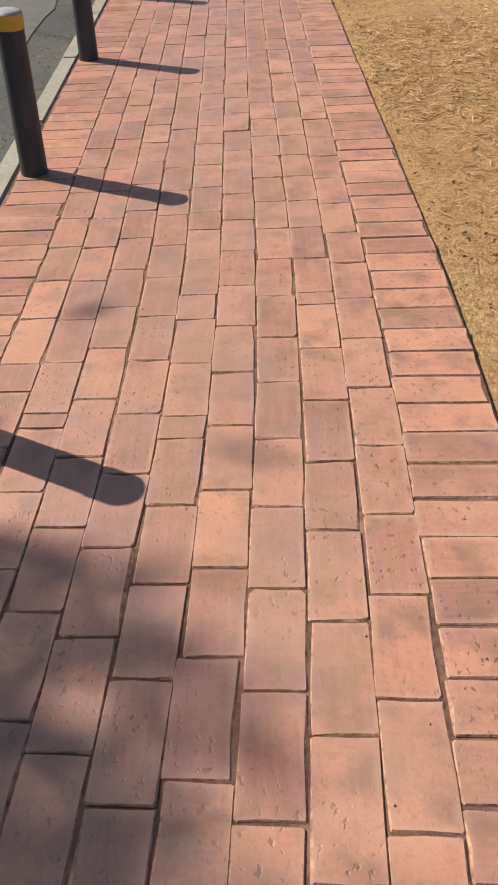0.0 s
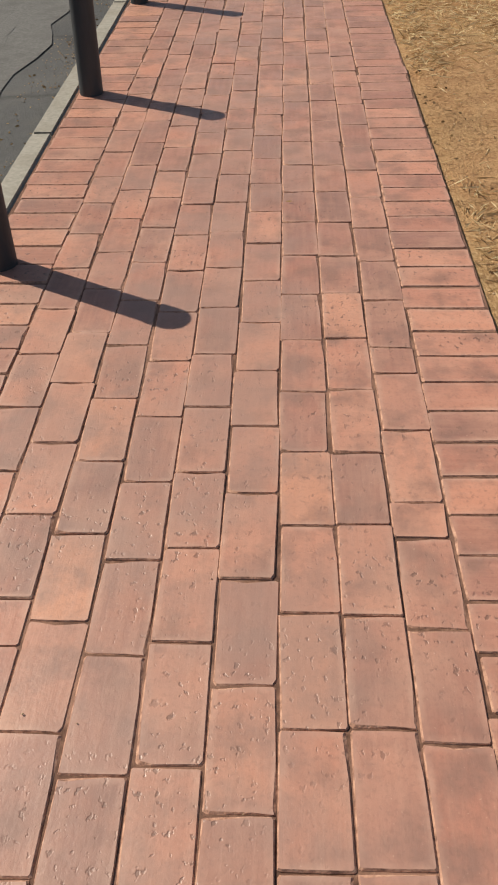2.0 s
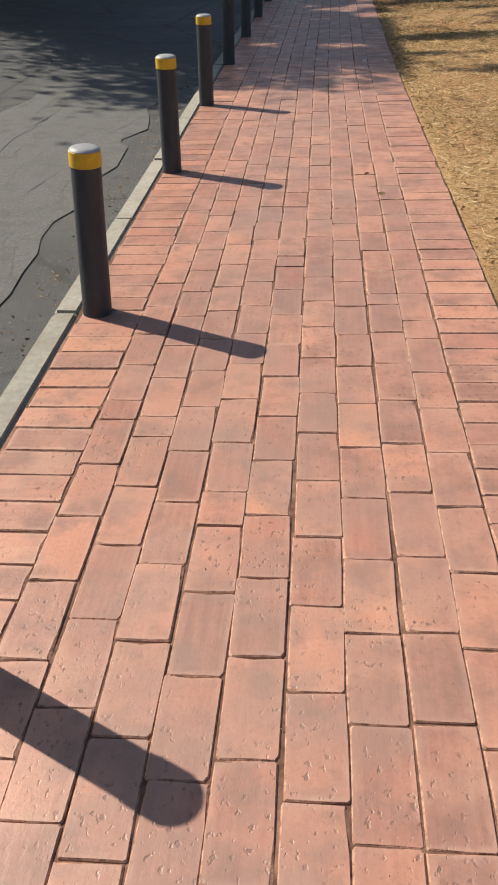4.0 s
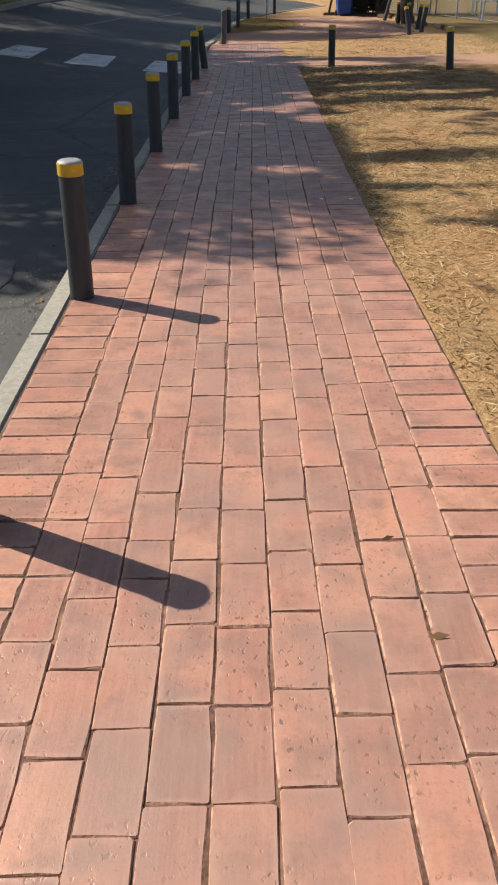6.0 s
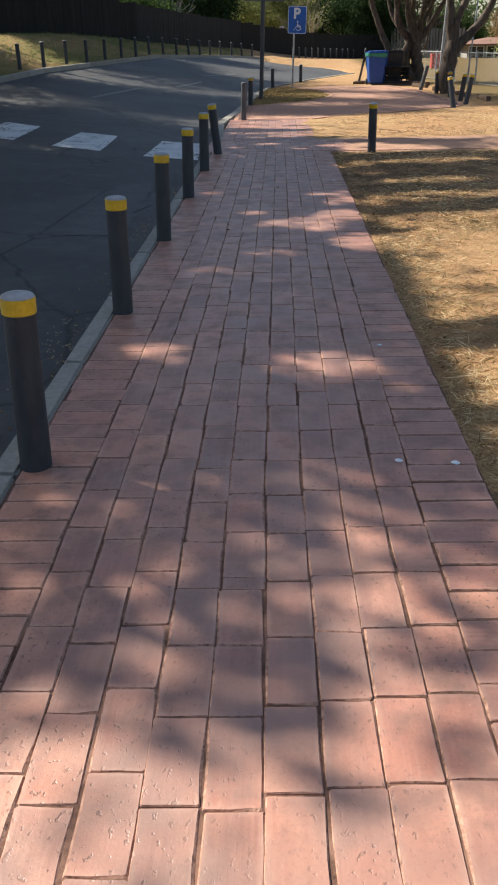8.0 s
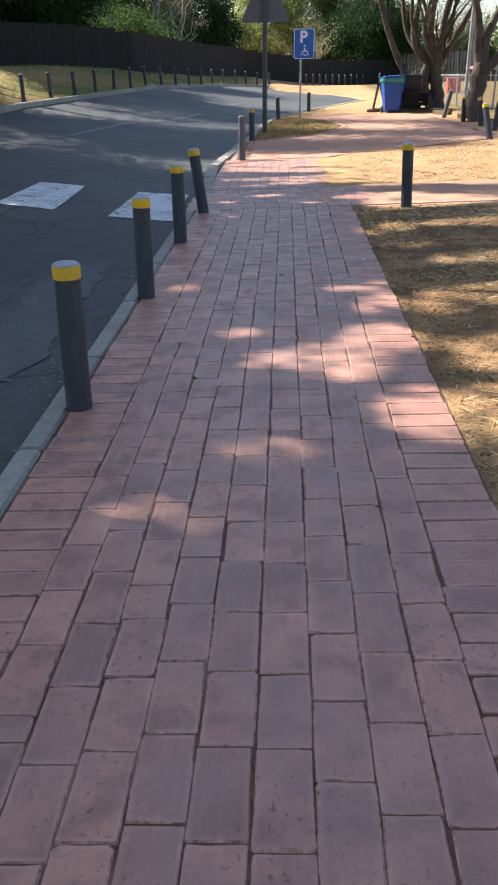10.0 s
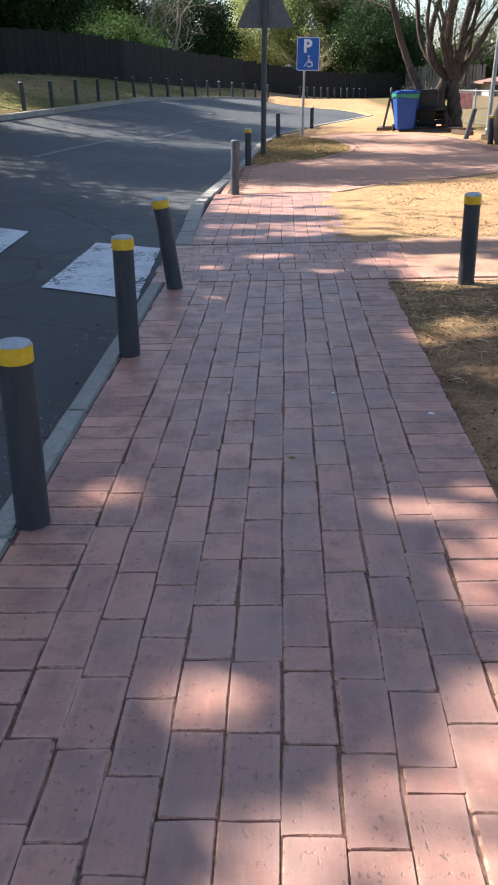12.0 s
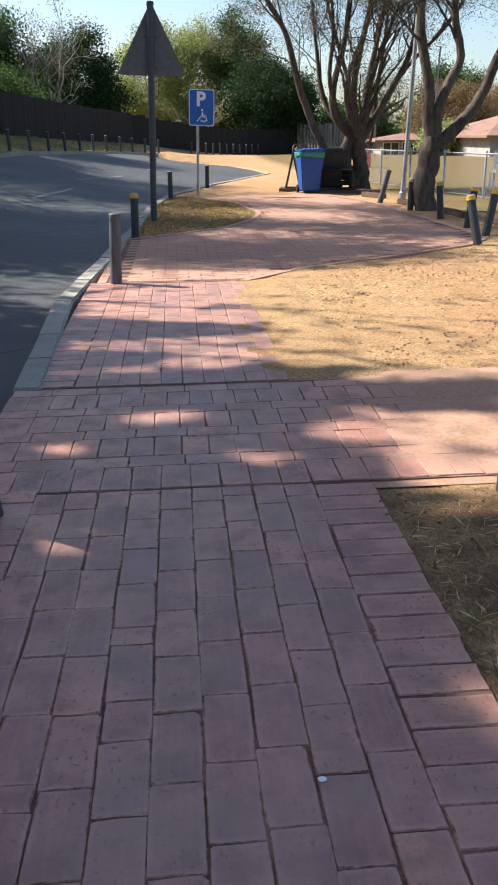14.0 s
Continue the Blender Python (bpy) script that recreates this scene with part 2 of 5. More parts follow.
PAINT = road_paint_material()
OLD_PAINT = patchy("faded_road_paint", (0.16, 0.16, 0.158), (0.28, 0.28, 0.275), 35, 0.8, 0.3, 0.002, wear=(0.12, 0.12, 0.12))
STEEL = patchy("galvanised_steel", (0.28, 0.29, 0.30), (0.42, 0.43, 0.44), 25, 0.5, 0.15, 0.001, metal=0.6)
DARK_STEEL = patchy("dark_grey_steel", (0.045, 0.045, 0.05), (0.075, 0.075, 0.08), 25, 0.5, 0.15, 0.001)
SIGN_BACK = patchy("dull_sign_back", (0.10, 0.10, 0.105), (0.15, 0.15, 0.155), 12, 0.55, 0.1, 0.001)
SIGN_BLUE = patchy("sign_blue", (0.015, 0.10, 0.42), (0.02, 0.13, 0.5), 10, 0.4, 0.05, 0.001, wear=(0.015, 0.085, 0.36))
SIGN_WHITE = patchy("sign_white", (0.72, 0.74, 0.76), (0.82, 0.83, 0.84), 10, 0.45, 0.05, 0.001, wear=(0.65, 0.66, 0.68))
SIGN_RED = patchy("sign_red", (0.4, 0.03, 0.02), (0.55, 0.05, 0.03), 10, 0.5, 0.05, 0.001)
BIN_BLUE = patchy("blue_bin_plastic", (0.008, 0.055, 0.25), (0.012, 0.075, 0.32), 12, 0.45, 0.1, 0.001, wear=(0.014, 0.05, 0.2))
BIN_DARK = patchy("black_bin_plastic", (0.016, 0.016, 0.018), (0.035, 0.035, 0.038), 12, 0.5, 0.1, 0.001)
BAG_GREEN = patchy("green_bag", (0.02, 0.16, 0.09), (0.05, 0.28, 0.17), 30, 0.4, 0.4, 0.004)
RUBBER = patchy("rubber", (0.012, 0.012, 0.012), (0.03, 0.03, 0.03), 30, 0.8)
BARK = patchy("rough_bark", (0.035, 0.027, 0.021), (0.155, 0.118, 0.09), 16, 0.95, 1.0, 0.03, (1, 1, 0.28), wear=(0.035, 0.027, 0.022))
PALE_BARK = patchy("pale_bark", (0.22, 0.19, 0.16), (0.42, 0.37, 0.32), 14, 0.9, 0.6, 0.01, (1, 1, 0.3))
BLACK_WOOD = patchy("blackened_wood", (0.010, 0.009, 0.008), (0.026, 0.023, 0.02), 18, 0.85, 0.5, 0.004, (4, 4, 0.3), spread=0.4)
GREY_WOOD = patchy("grey_wood", (0.16, 0.15, 0.135), (0.30, 0.28, 0.25), 18, 0.9, 0.5, 0.004, (4, 4, 0.3), spread=0.5)
BROWN_WOOD = patchy("brown_sleeper", (0.07, 0.045, 0.03), (0.16, 0.105, 0.07), 18, 0.9, 0.5, 0.006, (0.4, 4, 4))
WALL_PAINT = patchy("pale_plaster", (0.30, 0.285, 0.26), (0.42, 0.40, 0.37), 6, 0.9, 0.3, 0.004)
ROOF_TILE = patchy("terracotta_roof", (0.2, 0.11, 0.08), (0.3, 0.17, 0.125), 10, 0.85, 0.5, 0.02)
GLASS = patchy("dark_window", (0.02, 0.022, 0.025), (0.05, 0.052, 0.055), 2, 0.1, 0.0, 0.001)
RED_PAINT = patchy("red_paint", (0.42, 0.03, 0.03), (0.55, 0.05, 0.04), 10, 0.5, 0.1)
STONE = patchy("loose_stone", (0.30, 0.20, 0.12), (0.58, 0.42, 0.27), 30, 0.95, 0.5, wear=(0.4, 0.27, 0.16))

CLOD = patchy("earth_clod", (0.17, 0.095, 0.048), (0.38, 0.24, 0.13), 30, 0.95, 0.5)


def leaf_material(name, stops, glow=0.35, rough=0.75):
    """Leaves: each its own tone, some light coming through the blade."""
    n = Nodes(name)
    col = n.ramp(n.piece_random(), stops)
    n.done(col, rough, 0.0, None, spec=0.12)
    t = n.add("ShaderNodeBsdfTranslucent")
    n.link(col, t.inputs["Color"])
    m = n.add("ShaderNodeMixShader")
    m.inputs[0].default_value = glow
    n.link(n.shader.outputs[0], m.inputs[1])
    n.link(t.outputs[0], m.inputs[2])
    n.link(m.outputs[0], n.tree.nodes["Material Output"].inputs["Surface"])
    return n.mat


LEAF_DARK = leaf_material("dark_leaves", [(0.0, (0.012, 0.030, 0.012)), (0.5, (0.028, 0.058, 0.02)), (1.0, (0.06, 0.1, 0.035))], 0.25)
LEAF_MID = leaf_material("mid_leaves", [(0.0, (0.03, 0.06, 0.02)), (0.5, (0.06, 0.105, 0.03)), (1.0, (0.12, 0.17, 0.05))], 0.35)
LEAF_PALE = leaf_material("pale_leaves", [(0.0, (0.15, 0.18, 0.06)), (0.5, (0.26, 0.29, 0.11)), (1.0, (0.40, 0.42, 0.18))], 0.55)
LEAF_GREY = leaf_material("grey_twigs_and_leaves", [(0.0, (0.07, 0.065, 0.05)), (0.5, (0.13, 0.12, 0.085)), (1.0, (0.2, 0.19, 0.13))], 0.3)
LEAF_BROWN = leaf_material("brown_leaves", [(0.0, (0.12, 0.08, 0.04)), (0.5, (0.2, 0.14, 0.07)), (1.0, (0.28, 0.2, 0.1))], 0.3)
STRAW = leaf_material("dry_straw", [(0.0, (0.32, 0.195, 0.09)), (0.4, (0.54, 0.375, 0.195)), (0.8, (0.76, 0.60, 0.37)), (1.0, (0.84, 0.72, 0.46))], 0.45, 0.8)
GRASS_OLIVE = leaf_material("olive_grass", [(0.0, (0.14, 0.105, 0.04)), (0.5, (0.29, 0.21, 0.095)), (1.0, (0.46, 0.37, 0.18))], 0.4, 0.8)
LITTER = leaf_material("leaf_litter", [(0.0, (0.12, 0.075, 0.04)), (0.5, (0.25, 0.16, 0.08)), (1.0, (0.48, 0.33, 0.16))], 0.3, 0.8)


# ---- mesh helpers ----
def mesh_of(name, verts, faces):
    me = bpy.data.meshes.new(name)
    me.from_pydata([tuple(v) for v in verts], [], [tuple(f) for f in faces])
    me.update()
    return me


def smooth(me, angle=40):
    me.shade_smooth()
    me.set_sharp_from_angle(angle=radians(angle))
    return me


def part(name, geo, material, parent=None, label="", at=None):
    """Links a bmesh or mesh as one object under a thing or a part."""
    if isinstance(geo, bmesh.types.BMesh):
        me = bpy.data.meshes.new(name)
        geo.to_mesh(me)
        geo.free()
    else:
        me = geo
    if material and not me.materials:
        me.materials.append(material)
    ob = new(name, me)
    if parent is not None:
        ob.parent = parent
    if at is not None:
        ob.matrix_basis = at
    if label:
        tagged(ob, label=label)
    return ob


def thing(name, label, category, group="", m=None, kind=""):
    ob = tagged(new(name), label, category, group, kind)
    ob.empty_display_size = 0.2
    if m is not None:
        ob.matrix_basis = m
    return ob


def box(bm, lo, hi, bevel=0.0):
    x0, y0, z0 = lo
    x1, y1, z1 = hi
    r = bmesh.ops.create_cube(bm, size=1.0)
    bmesh.ops.scale(bm, vec=(x1 - x0, y1 - y0, z1 - z0), verts=r["verts"])
    bmesh.ops.translate(bm, vec=((x0 + x1) / 2, (y0 + y1) / 2, (z0 + z1) / 2), verts=r["verts"])
    if bevel:
        edges = list({e for v in r["verts"] for e in v.link_edges})
        bmesh.ops.bevel(bm, geom=edges, offset=bevel, segments=2, affect="EDGES")
    return bm


def boxm(lo, hi, bevel=0.0):
    return box(bmesh.new(), lo, hi, bevel)


def tube(points, radii, sides=8, wobble=0.0, seed=0):
    """A tapered tube along points, closed at both ends: verts and faces."""
    rng = random.Random(seed)
    pts = [Vector(p) for p in points]
    verts, faces = [], []
    side = None
    for i, p in enumerate(pts):
        d = (pts[min(i + 1, len(pts) - 1)] - pts[max(i - 1, 0)]).normalized()
        if side is None:
            side = d.orthogonal().normalized()
        side = (side - d * side.dot(d)).normalized()
        up = d.cross(side)
        for k in range(sides):
            a = 2 * math.pi * k / sides
            r = radii[i] * (1 + wobble * (rng.random() - 0.5))
            verts.append(p + (side * math.cos(a) + up * math.sin(a)) * r)
    for i in range(len(pts) - 1):
        for k in range(sides):
            a, b = i * sides + k, i * sides + (k + 1) % sides
            faces.append((a, b, b + sides, a + sides))
    faces.append(tuple(reversed(range(sides))))
    last = (len(pts) - 1) * sides
    faces.append(tuple(range(last, last + sides)))
    return verts, faces


def tubes(name, runs):
    """Several tubes joined into one mesh."""
    verts, faces = [], []
    for v, f in runs:
        o = len(verts)
        verts += v
        faces += [tuple(i + o for i in face) for face in f]
    return smooth(mesh_of(name, verts, faces), 60)


def turned(profile, sides=20):
    """A lathe mesh from (radius, height) pairs."""
    verts, faces = [], []
    for r, z in profile:
        verts += [(r * math.cos(2 * math.pi * k / sides), r * math.sin(2 * math.pi * k / sides), z) for k in range(sides)]
    for i in range(len(profile) - 1):
        for k in range(sides):
            a, b = i * sides + k, i * sides + (k + 1) % sides
            faces.append((a, b, b + sides, a + sides))
    faces.append(tuple(reversed(range(sides))))
    n = (len(profile) - 1) * sides
    faces.append(tuple(range(n, n + sides)))
    return smooth(mesh_of("turned", verts, faces), 35)


def leaves_mesh(centres, spread, per, size, rng, flat=0.0, droop=0.0, slim=0.45, keep=None):
    """A cloud of small pointed blades round many centres; one mesh."""
    centres = np.asarray(centres, float)
    n = len(centres) * per
    base = np.repeat(centres, per, 0) + rng.normal(0, 1, (n, 3)) * np.asarray(spread)
    if keep is not None:
        base = base[keep(base)]
        n = len(base)
    d = rng.normal(0, 1, (n, 3)) * (1, 1, 1 - flat)
    d[:, 2] -= droop
    d /= np.linalg.norm(d, axis=1, keepdims=True)
    s = np.cross(d, rng.normal(0, 1, (n, 3)))
    s /= np.linalg.norm(s, axis=1, keepdims=True)
    length = size * rng.uniform(0.6, 1.4, (n, 1))
    v = np.stack([base - d * length / 2, base + s * length * slim / 2, base + d * length / 2, base - s * length * slim / 2], 1).reshape(-1, 3)
    me = bpy.data.meshes.new("leaves")
    me.vertices.add(4 * n)
    me.vertices.foreach_set("co", v.ravel())
    me.loops.add(4 * n)
    me.loops.foreach_set("vertex_index", np.arange(4 * n))
    me.polygons.add(n)
    me.polygons.foreach_set("loop_start", np.arange(n) * 4)
    me.update()
    me.validate()
    return me


# ---- the lie of the land ----
ALONG = 0.935     # the plan is drawn in steps of this many metres along the street, true metres across and up


def bend(y):
    """How far the first stretches of street and path swing to one side."""
    swing = 0.012 * (15.5 - y) if y < 15.5 else 0.0
    return swing - (0.0131 * (3.0 - y) ** 2 if 0.0 < y < 3.0 else 0.0786 * (3.0 - y) - 0.1179 if y <= 0.0 else 0.0)


def bend_turn(y):
    return math.degrees(math.atan(bend(y - 0.05) - bend(y + 0.05)) * 10) * 1.0


def along(y, ys, xs):
    return float(np.interp(y, ys, xs))


RIGHT_Y = [-40, 25, 31, 35, 37, 41.7, 45.3, 50, 57, 58.5, 62, 66, 70, 72.5]
RIGHT_X = [-0.95, -0.95, -0.98, -0.84, -0.70, -0.55, -0.2, 1.05, 3.4, 3.5, 3.2, 2.5, 1.0, -0.8]
LEFT_Y = [-40, 20, 35, 41, 54, 65, 70, 72.5]
LEFT_X = [-7.3, -7.3, -7.1, -6.7, -4.9, -2.8, -1.5, -0.8]


def road_right(y):
    return along(y, RIGHT_Y, RIGHT_X)


def road_left(y):
    return along(y, LEFT_Y, LEFT_X)


def kerb_top(y):
    return along(y, [-40, 20, 35, 41, 54, 65, 74, 87, 200], [0.3, 0.35, 0.62, 0.80, 0.95, 0.74, 0.45, 0.0, 0.0])


def road_z(x, y):
    xr, xl = road_right(y), road_left(y)
    s = min(max((xr - x) / max(xr - xl, 0.3), 0.0), 1.0)
    end = min(max((y - 57) / 10, 0.0), 1.0)
    return (-0.09 + (kerb_top(y) - 0.13 + 0.09) * s ** 1.4) * (1 - end) + end * (kerb_top(y) - 0.1) * s ** 1.2


def bank_rise(y):
    return along(y, [-40, 30, 45, 61, 79, 88, 200], [1.2, 1.2, 0.9, 0.85, 0.7, 0.1, 0.0])


def ground_z(x, y):
    xr, xl = road_right(y), road_left(y)
    rough = 0.010 * noise.noise((x * 1.7, y * 1.7, 0)) + 0.006 * noise.noise((x * 6, y * 6, 3))
    if y < 72.5 and xl - 0.22 < x < xr + 0.05:
        return road_z(x, y) - 0.28
    if y >= 72.5 or x < xl:
        left = xl if y < 72.5 else along(y, [72.5, 80, 90, 110], [-0.8, 2.0, 8.0, 20.0])
        d = min(max((left - x) / 4.5, 0.0), 1.0)
        w = 1.0 if x < left else min(max(1 - (x - left) / 5.0, 0.0), 1.0)
        return kerb_top(y) * w - 0.01 + bank_rise(y) * d * d * (3 - 2 * d) + rough * 4 * d
    if x < (0.826 if y < 27.6 else 0.70) and y < 31.5:
        return -0.06
    if -1.0 < x < 7.0 and 25.84 < y < 27.48:
        return -0.06
    lift = 0.0
    if 0.9 < x < 4.2 and 27.9 < y < 33.0:
        lift = 0.05 * math.sin((x - 0.9) / 3.3 * math.pi) * math.sin((y - 27.9) / 5.1 * math.pi)
    if x > 0.95 and y < 25.5:
        lift = 0.03 * (1 - math.exp(-(x - 0.95) * 1.5))
    return -0.016 + rough + lift


# ---- ground and road ----
def axis(*runs):
    out = []
    for a, b, step in runs:
        out += list(np.arange(a, b - 1e-6, step))
    return out + [runs[-1][1]]


def sheet(name, xs, ys, height):
    verts = [(x + (bend(y) if abs(y) < 60 else 0.0), y, height(x, y)) for y in ys for x in xs]
    w = len(xs)
    faces = [(j * w + i, j * w + i + 1, (j + 1) * w + i + 1, (j + 1) * w + i) for j in range(len(ys) - 1) for i in range(w - 1)]
    return smooth(mesh_of(name, verts, faces), 80)


GX = axis((-600, -100, 100), (-100, -30, 14), (-30, -12, 1.5), (-12, -1.2, 0.45), (-1.2, 0.72, 0.24)) + axis((0.836, 3.6, 0.12), (3.6, 8, 0.3), (8, 30, 2.2), (30, 100, 14), (100, 600, 100))
GY = axis((-200, -20, 30), (-20, 0, 2), (0, 25.56, 0.24)) + axis((25.83, 27.4, 0.2)) + axis((27.53, 34, 0.2), (34, 60, 0.4), (60, 100, 1.0), (100, 200, 10), (200, 900, 100))
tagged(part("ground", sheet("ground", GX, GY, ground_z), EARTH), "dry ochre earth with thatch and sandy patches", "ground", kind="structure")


def road_mesh():
    ys = axis((-40, 0, 4), (0, 60, 0.4), (60, 72.5, 0.5))
    cols = 48
    verts, faces = [], []
    for y in ys:
        xr, xl = road_right(y), road_left(y)
        verts += [(xr + (xl - xr) * i / cols + bend(y), y, road_z(xr + (xl - xr) * i / cols, y)) for i in range(cols + 1)]
    w = cols + 1
    faces = [(j * w + i + 1, j * w + i, (j + 1) * w + i, (j + 1) * w + i + 1) for j in range(len(ys) - 1) for i in range(cols)]
    return smooth(mesh_of("road", verts, faces), 80)


tagged(part("road", road_mesh(), ASPHALT), "cracked dark asphalt road with tree shade", "road", kind="structure")


def draped(corners, height, lift, n=6, ragged=0.0):
    """A four-cornered sheet laid on a surface, thin but solid at its rim."""
    a, b, c2, d = [Vector(p) for p in corners]
    verts, faces = [], []
    for j in range(n + 1):
        for i in range(n + 1):
            p = (a.lerp(b, i / n)).lerp(d.lerp(c2, i / n), j / n)
            shift = ragged * (noise.noise((p.x * 2.3, p.y * 1.1, 5)) + 0.6 * noise.noise((p.x * 9, p.y * 5, 8)))
            verts.append((p.x + bend(p.y) + shift, p.y + 0.7 * shift, height(p.x, p.y) + lift))
    w = n + 1
    faces = [(j * w + i, j * w + i + 1, (j + 1) * w + i + 1, (j + 1) * w + i) for j in range(n) for i in range(n)]
    return mesh_of("paint", verts, faces)


def marking(corners, material, label, group):
    ob = part("road_marking", draped(corners, road_z, 0.008, 24, 0.02), material)
    return tagged(ob, label, "road marking", group, "structure")


for dx in (0.0, 1.5, 3.0, 4.5):
    marking([(-1.03 - dx, 25.66 + 0.53 * dx), (-1.12 - dx, 27.85 + 0.53 * dx), (-1.80 - dx, 28.12 + 0.53 * dx), (-1.83 - dx, 26.04 + 0.53 * dx)][::-1], PAINT, "worn white zebra crossing stripe on asphalt", "zebra crossing stripes")
for (x0, y0), (x1, y1) in (((-4.5, 36.2), (-3.95, 40.2)), ((-3.05, 42.6), (-2.55, 46.0)), ((-2.7, 48.5), (-1.6, 51.5)), ((-1.3, 55.0), (0.4, 57.5)), ((-3.6, 52.0), (-1.8, 52.6)), ((-2.0, 60.5), (0.2, 61.0))):
    u = Vector((x1 - x0, y1 - y0)).normalized() * 0.055
    marking([(x0 + u.y, y0 - u.x), (x1 + u.y, y1 - u.x), (x1 - u.y, y1 + u.x), (x0 - u.y, y0 + u.x)], OLD_PAINT, "faded white painted line of a parking bay", "parking bay lines")


def road_patch(corners, label):
    tagged(part("road_patch", draped(corners, road_z, 0.006, 30, 0.16), OLD_CONCRETE), label, "road patch", "road repairs", "structure")


OLD_CONCRETE = patchy("old_grey_seal", (0.085, 0.083, 0.08), (0.15, 0.145, 0.138), 60, 0.9, 0.6, 0.004, wear=(0.075, 0.072, 0.068))
road_patch([(-1.32, 6.0), (-1.27, 14.4), (-2.5, 14.9), (-2.6, 6.0)], "pale weathered strip of older asphalt")
road_patch([(-1.25, 20.4), (-1.33, 23.5), (-1.75, 23.3), (-1.72, 20.4)], "pale patched strip of asphalt beside the kerb")


# ---- kerbs ----
def kerb_mesh(length, width, height, seed):
    rng = random.Random(seed)
    bm = boxm((-width / 2, 0.004, -height), (width / 2, length - 0.004, 0), 0.012)
    for v in bm.verts:
        v.co += Vector((rng.uniform(-1, 1), rng.uniform(-1, 1), rng.uniform(-1, 1))) * 0.0015
    me = bpy.data.meshes.new("kerb_stone")
    bm.to_mesh(me)
    bm.free()
    return me


def kerb_run(name, label, points, width, height, step, seed):
    """Kerb stones laid end to end along a line of (x, y, z)."""
    run = thing(name, label, "kerb", kind="structure")
    shapes = {}
    rng = random.Random(seed)
    for a, b in zip(points, points[1:]):
        a, b = Vector(a), Vector(b)
        count = max(1, round((b - a).length / step))
        for i in range(count):
            p, q = a.lerp(b, i / count), a.lerp(b, (i + 1) / count)
            d = q - p
            key = (round(d.length, 2), i % 3)
            if key not in shapes:
                shapes[key] = kerb_mesh(d.length, width, height, len(shapes) + seed)
            m = Matrix.Translation(p + Vector((rng.uniform(-0.003, 0.003), 0, rng.uniform(-0.004, 0.002)))) @ d.to_track_quat("Y", "Z").to_matrix().to_4x4()
            part("kerb_stone", shapes[key], KERB, run, at=m)
    return run


kerb_run("kerb_path", "pale concrete kerb stones edging the brick path", [(-0.893 + bend(y), y, 0.008) for y in (-2.0, 0.5, 3.0, 5.5, 8.0, 10.5, 13.0, 15.5, 18.0, 20.5, 23.0, 25.845)], 0.104, 0.25, 1.25, 3)
kerb_run("kerb_path_beyond", "pale concrete kerb stones curving past the crossing", [(-0.87, 27.5, 0.012), (-0.93, 29.0, 0.02), (-0.99, 30.4, 0.025), (-0.93, 31.6, 0.025), (-0.82, 33.4, 0.02), (-0.78, 35.0, 0.012)] + [(road_right(y) + 0.06, y, 0.012) for y in (37, 39, 41.7, 43.5, 45.3, 47.5, 50, 53.5, 57)], 0.165, 0.25, 1.0, 11)
kerb_run("kerb_bank", "weathered concrete kerb below the grassy bank", [(road_left(y) - 0.09, y, kerb_top(y)) for y in (14, 20, 27, 35, 38, 41, 45, 49.5, 54, 58, 61.5, 65, 68, 70, 72.4)], 0.18, 0.32, 1.5, 21)


# ---- brick paving ----
W = 0.128          # one column across
ROW = 0.270        # one brick along
SOLDIER = 0.136    # one edge brick along
ACROSS = 0.254     # one brick laid crosswise, across
COURSE = 0.137     # one course of crosswise bricks along


def brick_mesh(w, l, seed, depth=0.035, edge=0.0026):
    """A paver with worn, slightly chipped upper edges."""
    rng = random.Random(seed)
    outline = []
    for sx, sy, turn in ((-1, -1, 0), (1, -1, 1), (1, 1, 0), (-1, 1, 1)):
        cut = rng.uniform(0.002, 0.006) * (2.2 if rng.random() < 0.1 else 1.0)
        pair = [(sx, sy, 0.0, cut), (sx, sy, cut, 0.0)]
        outline += pair[::-1] if turn else pair
        outline.append({(-1, -1): (rng.uniform(-0.4, 0.4), -1, 0, 0), (1, -1): (1, rng.uniform(-0.4, 0.4), 0, 0), (1, 1): (rng.uniform(-0.4, 0.4), 1, 0, 0), (-1, 1): (-1, rng.uniform(-0.4, 0.4), 0, 0)}[sx, sy])
    n = len(outline)
    verts = []
    chips = [rng.uniform(0, 1.0) + (1.8 if rng.random() < 0.14 else 0.0) for _ in outline]
    shift = [(rng.uniform(-0.0018, 0.0014), rng.uniform(-0.0022, 0.0016)) for _ in outline]
    for inset, z in ((0.0, -depth), (0.0, -edge), (edge, 0.0)):
        for (sx, sy, cx, cy), chip, (jx, jy) in zip(outline, chips, shift):
            k = inset * (0.5 + chip)
            x, y = sx * (w / 2 - k), sy * (l / 2 - k)
            verts.append((x - math.copysign(cx, x) + jx, y - math.copysign(cy, y) + jy, z - (0.0012 * chip if z == -edge else 0.0)))
    faces = [tuple(range(2 * n, 3 * n))]
    for o in (0, n):
        faces += [(o + k, o + (k + 1) % n, o + (k + 1) % n + n, o + k + n) for k in range(n)]
    return verts, faces


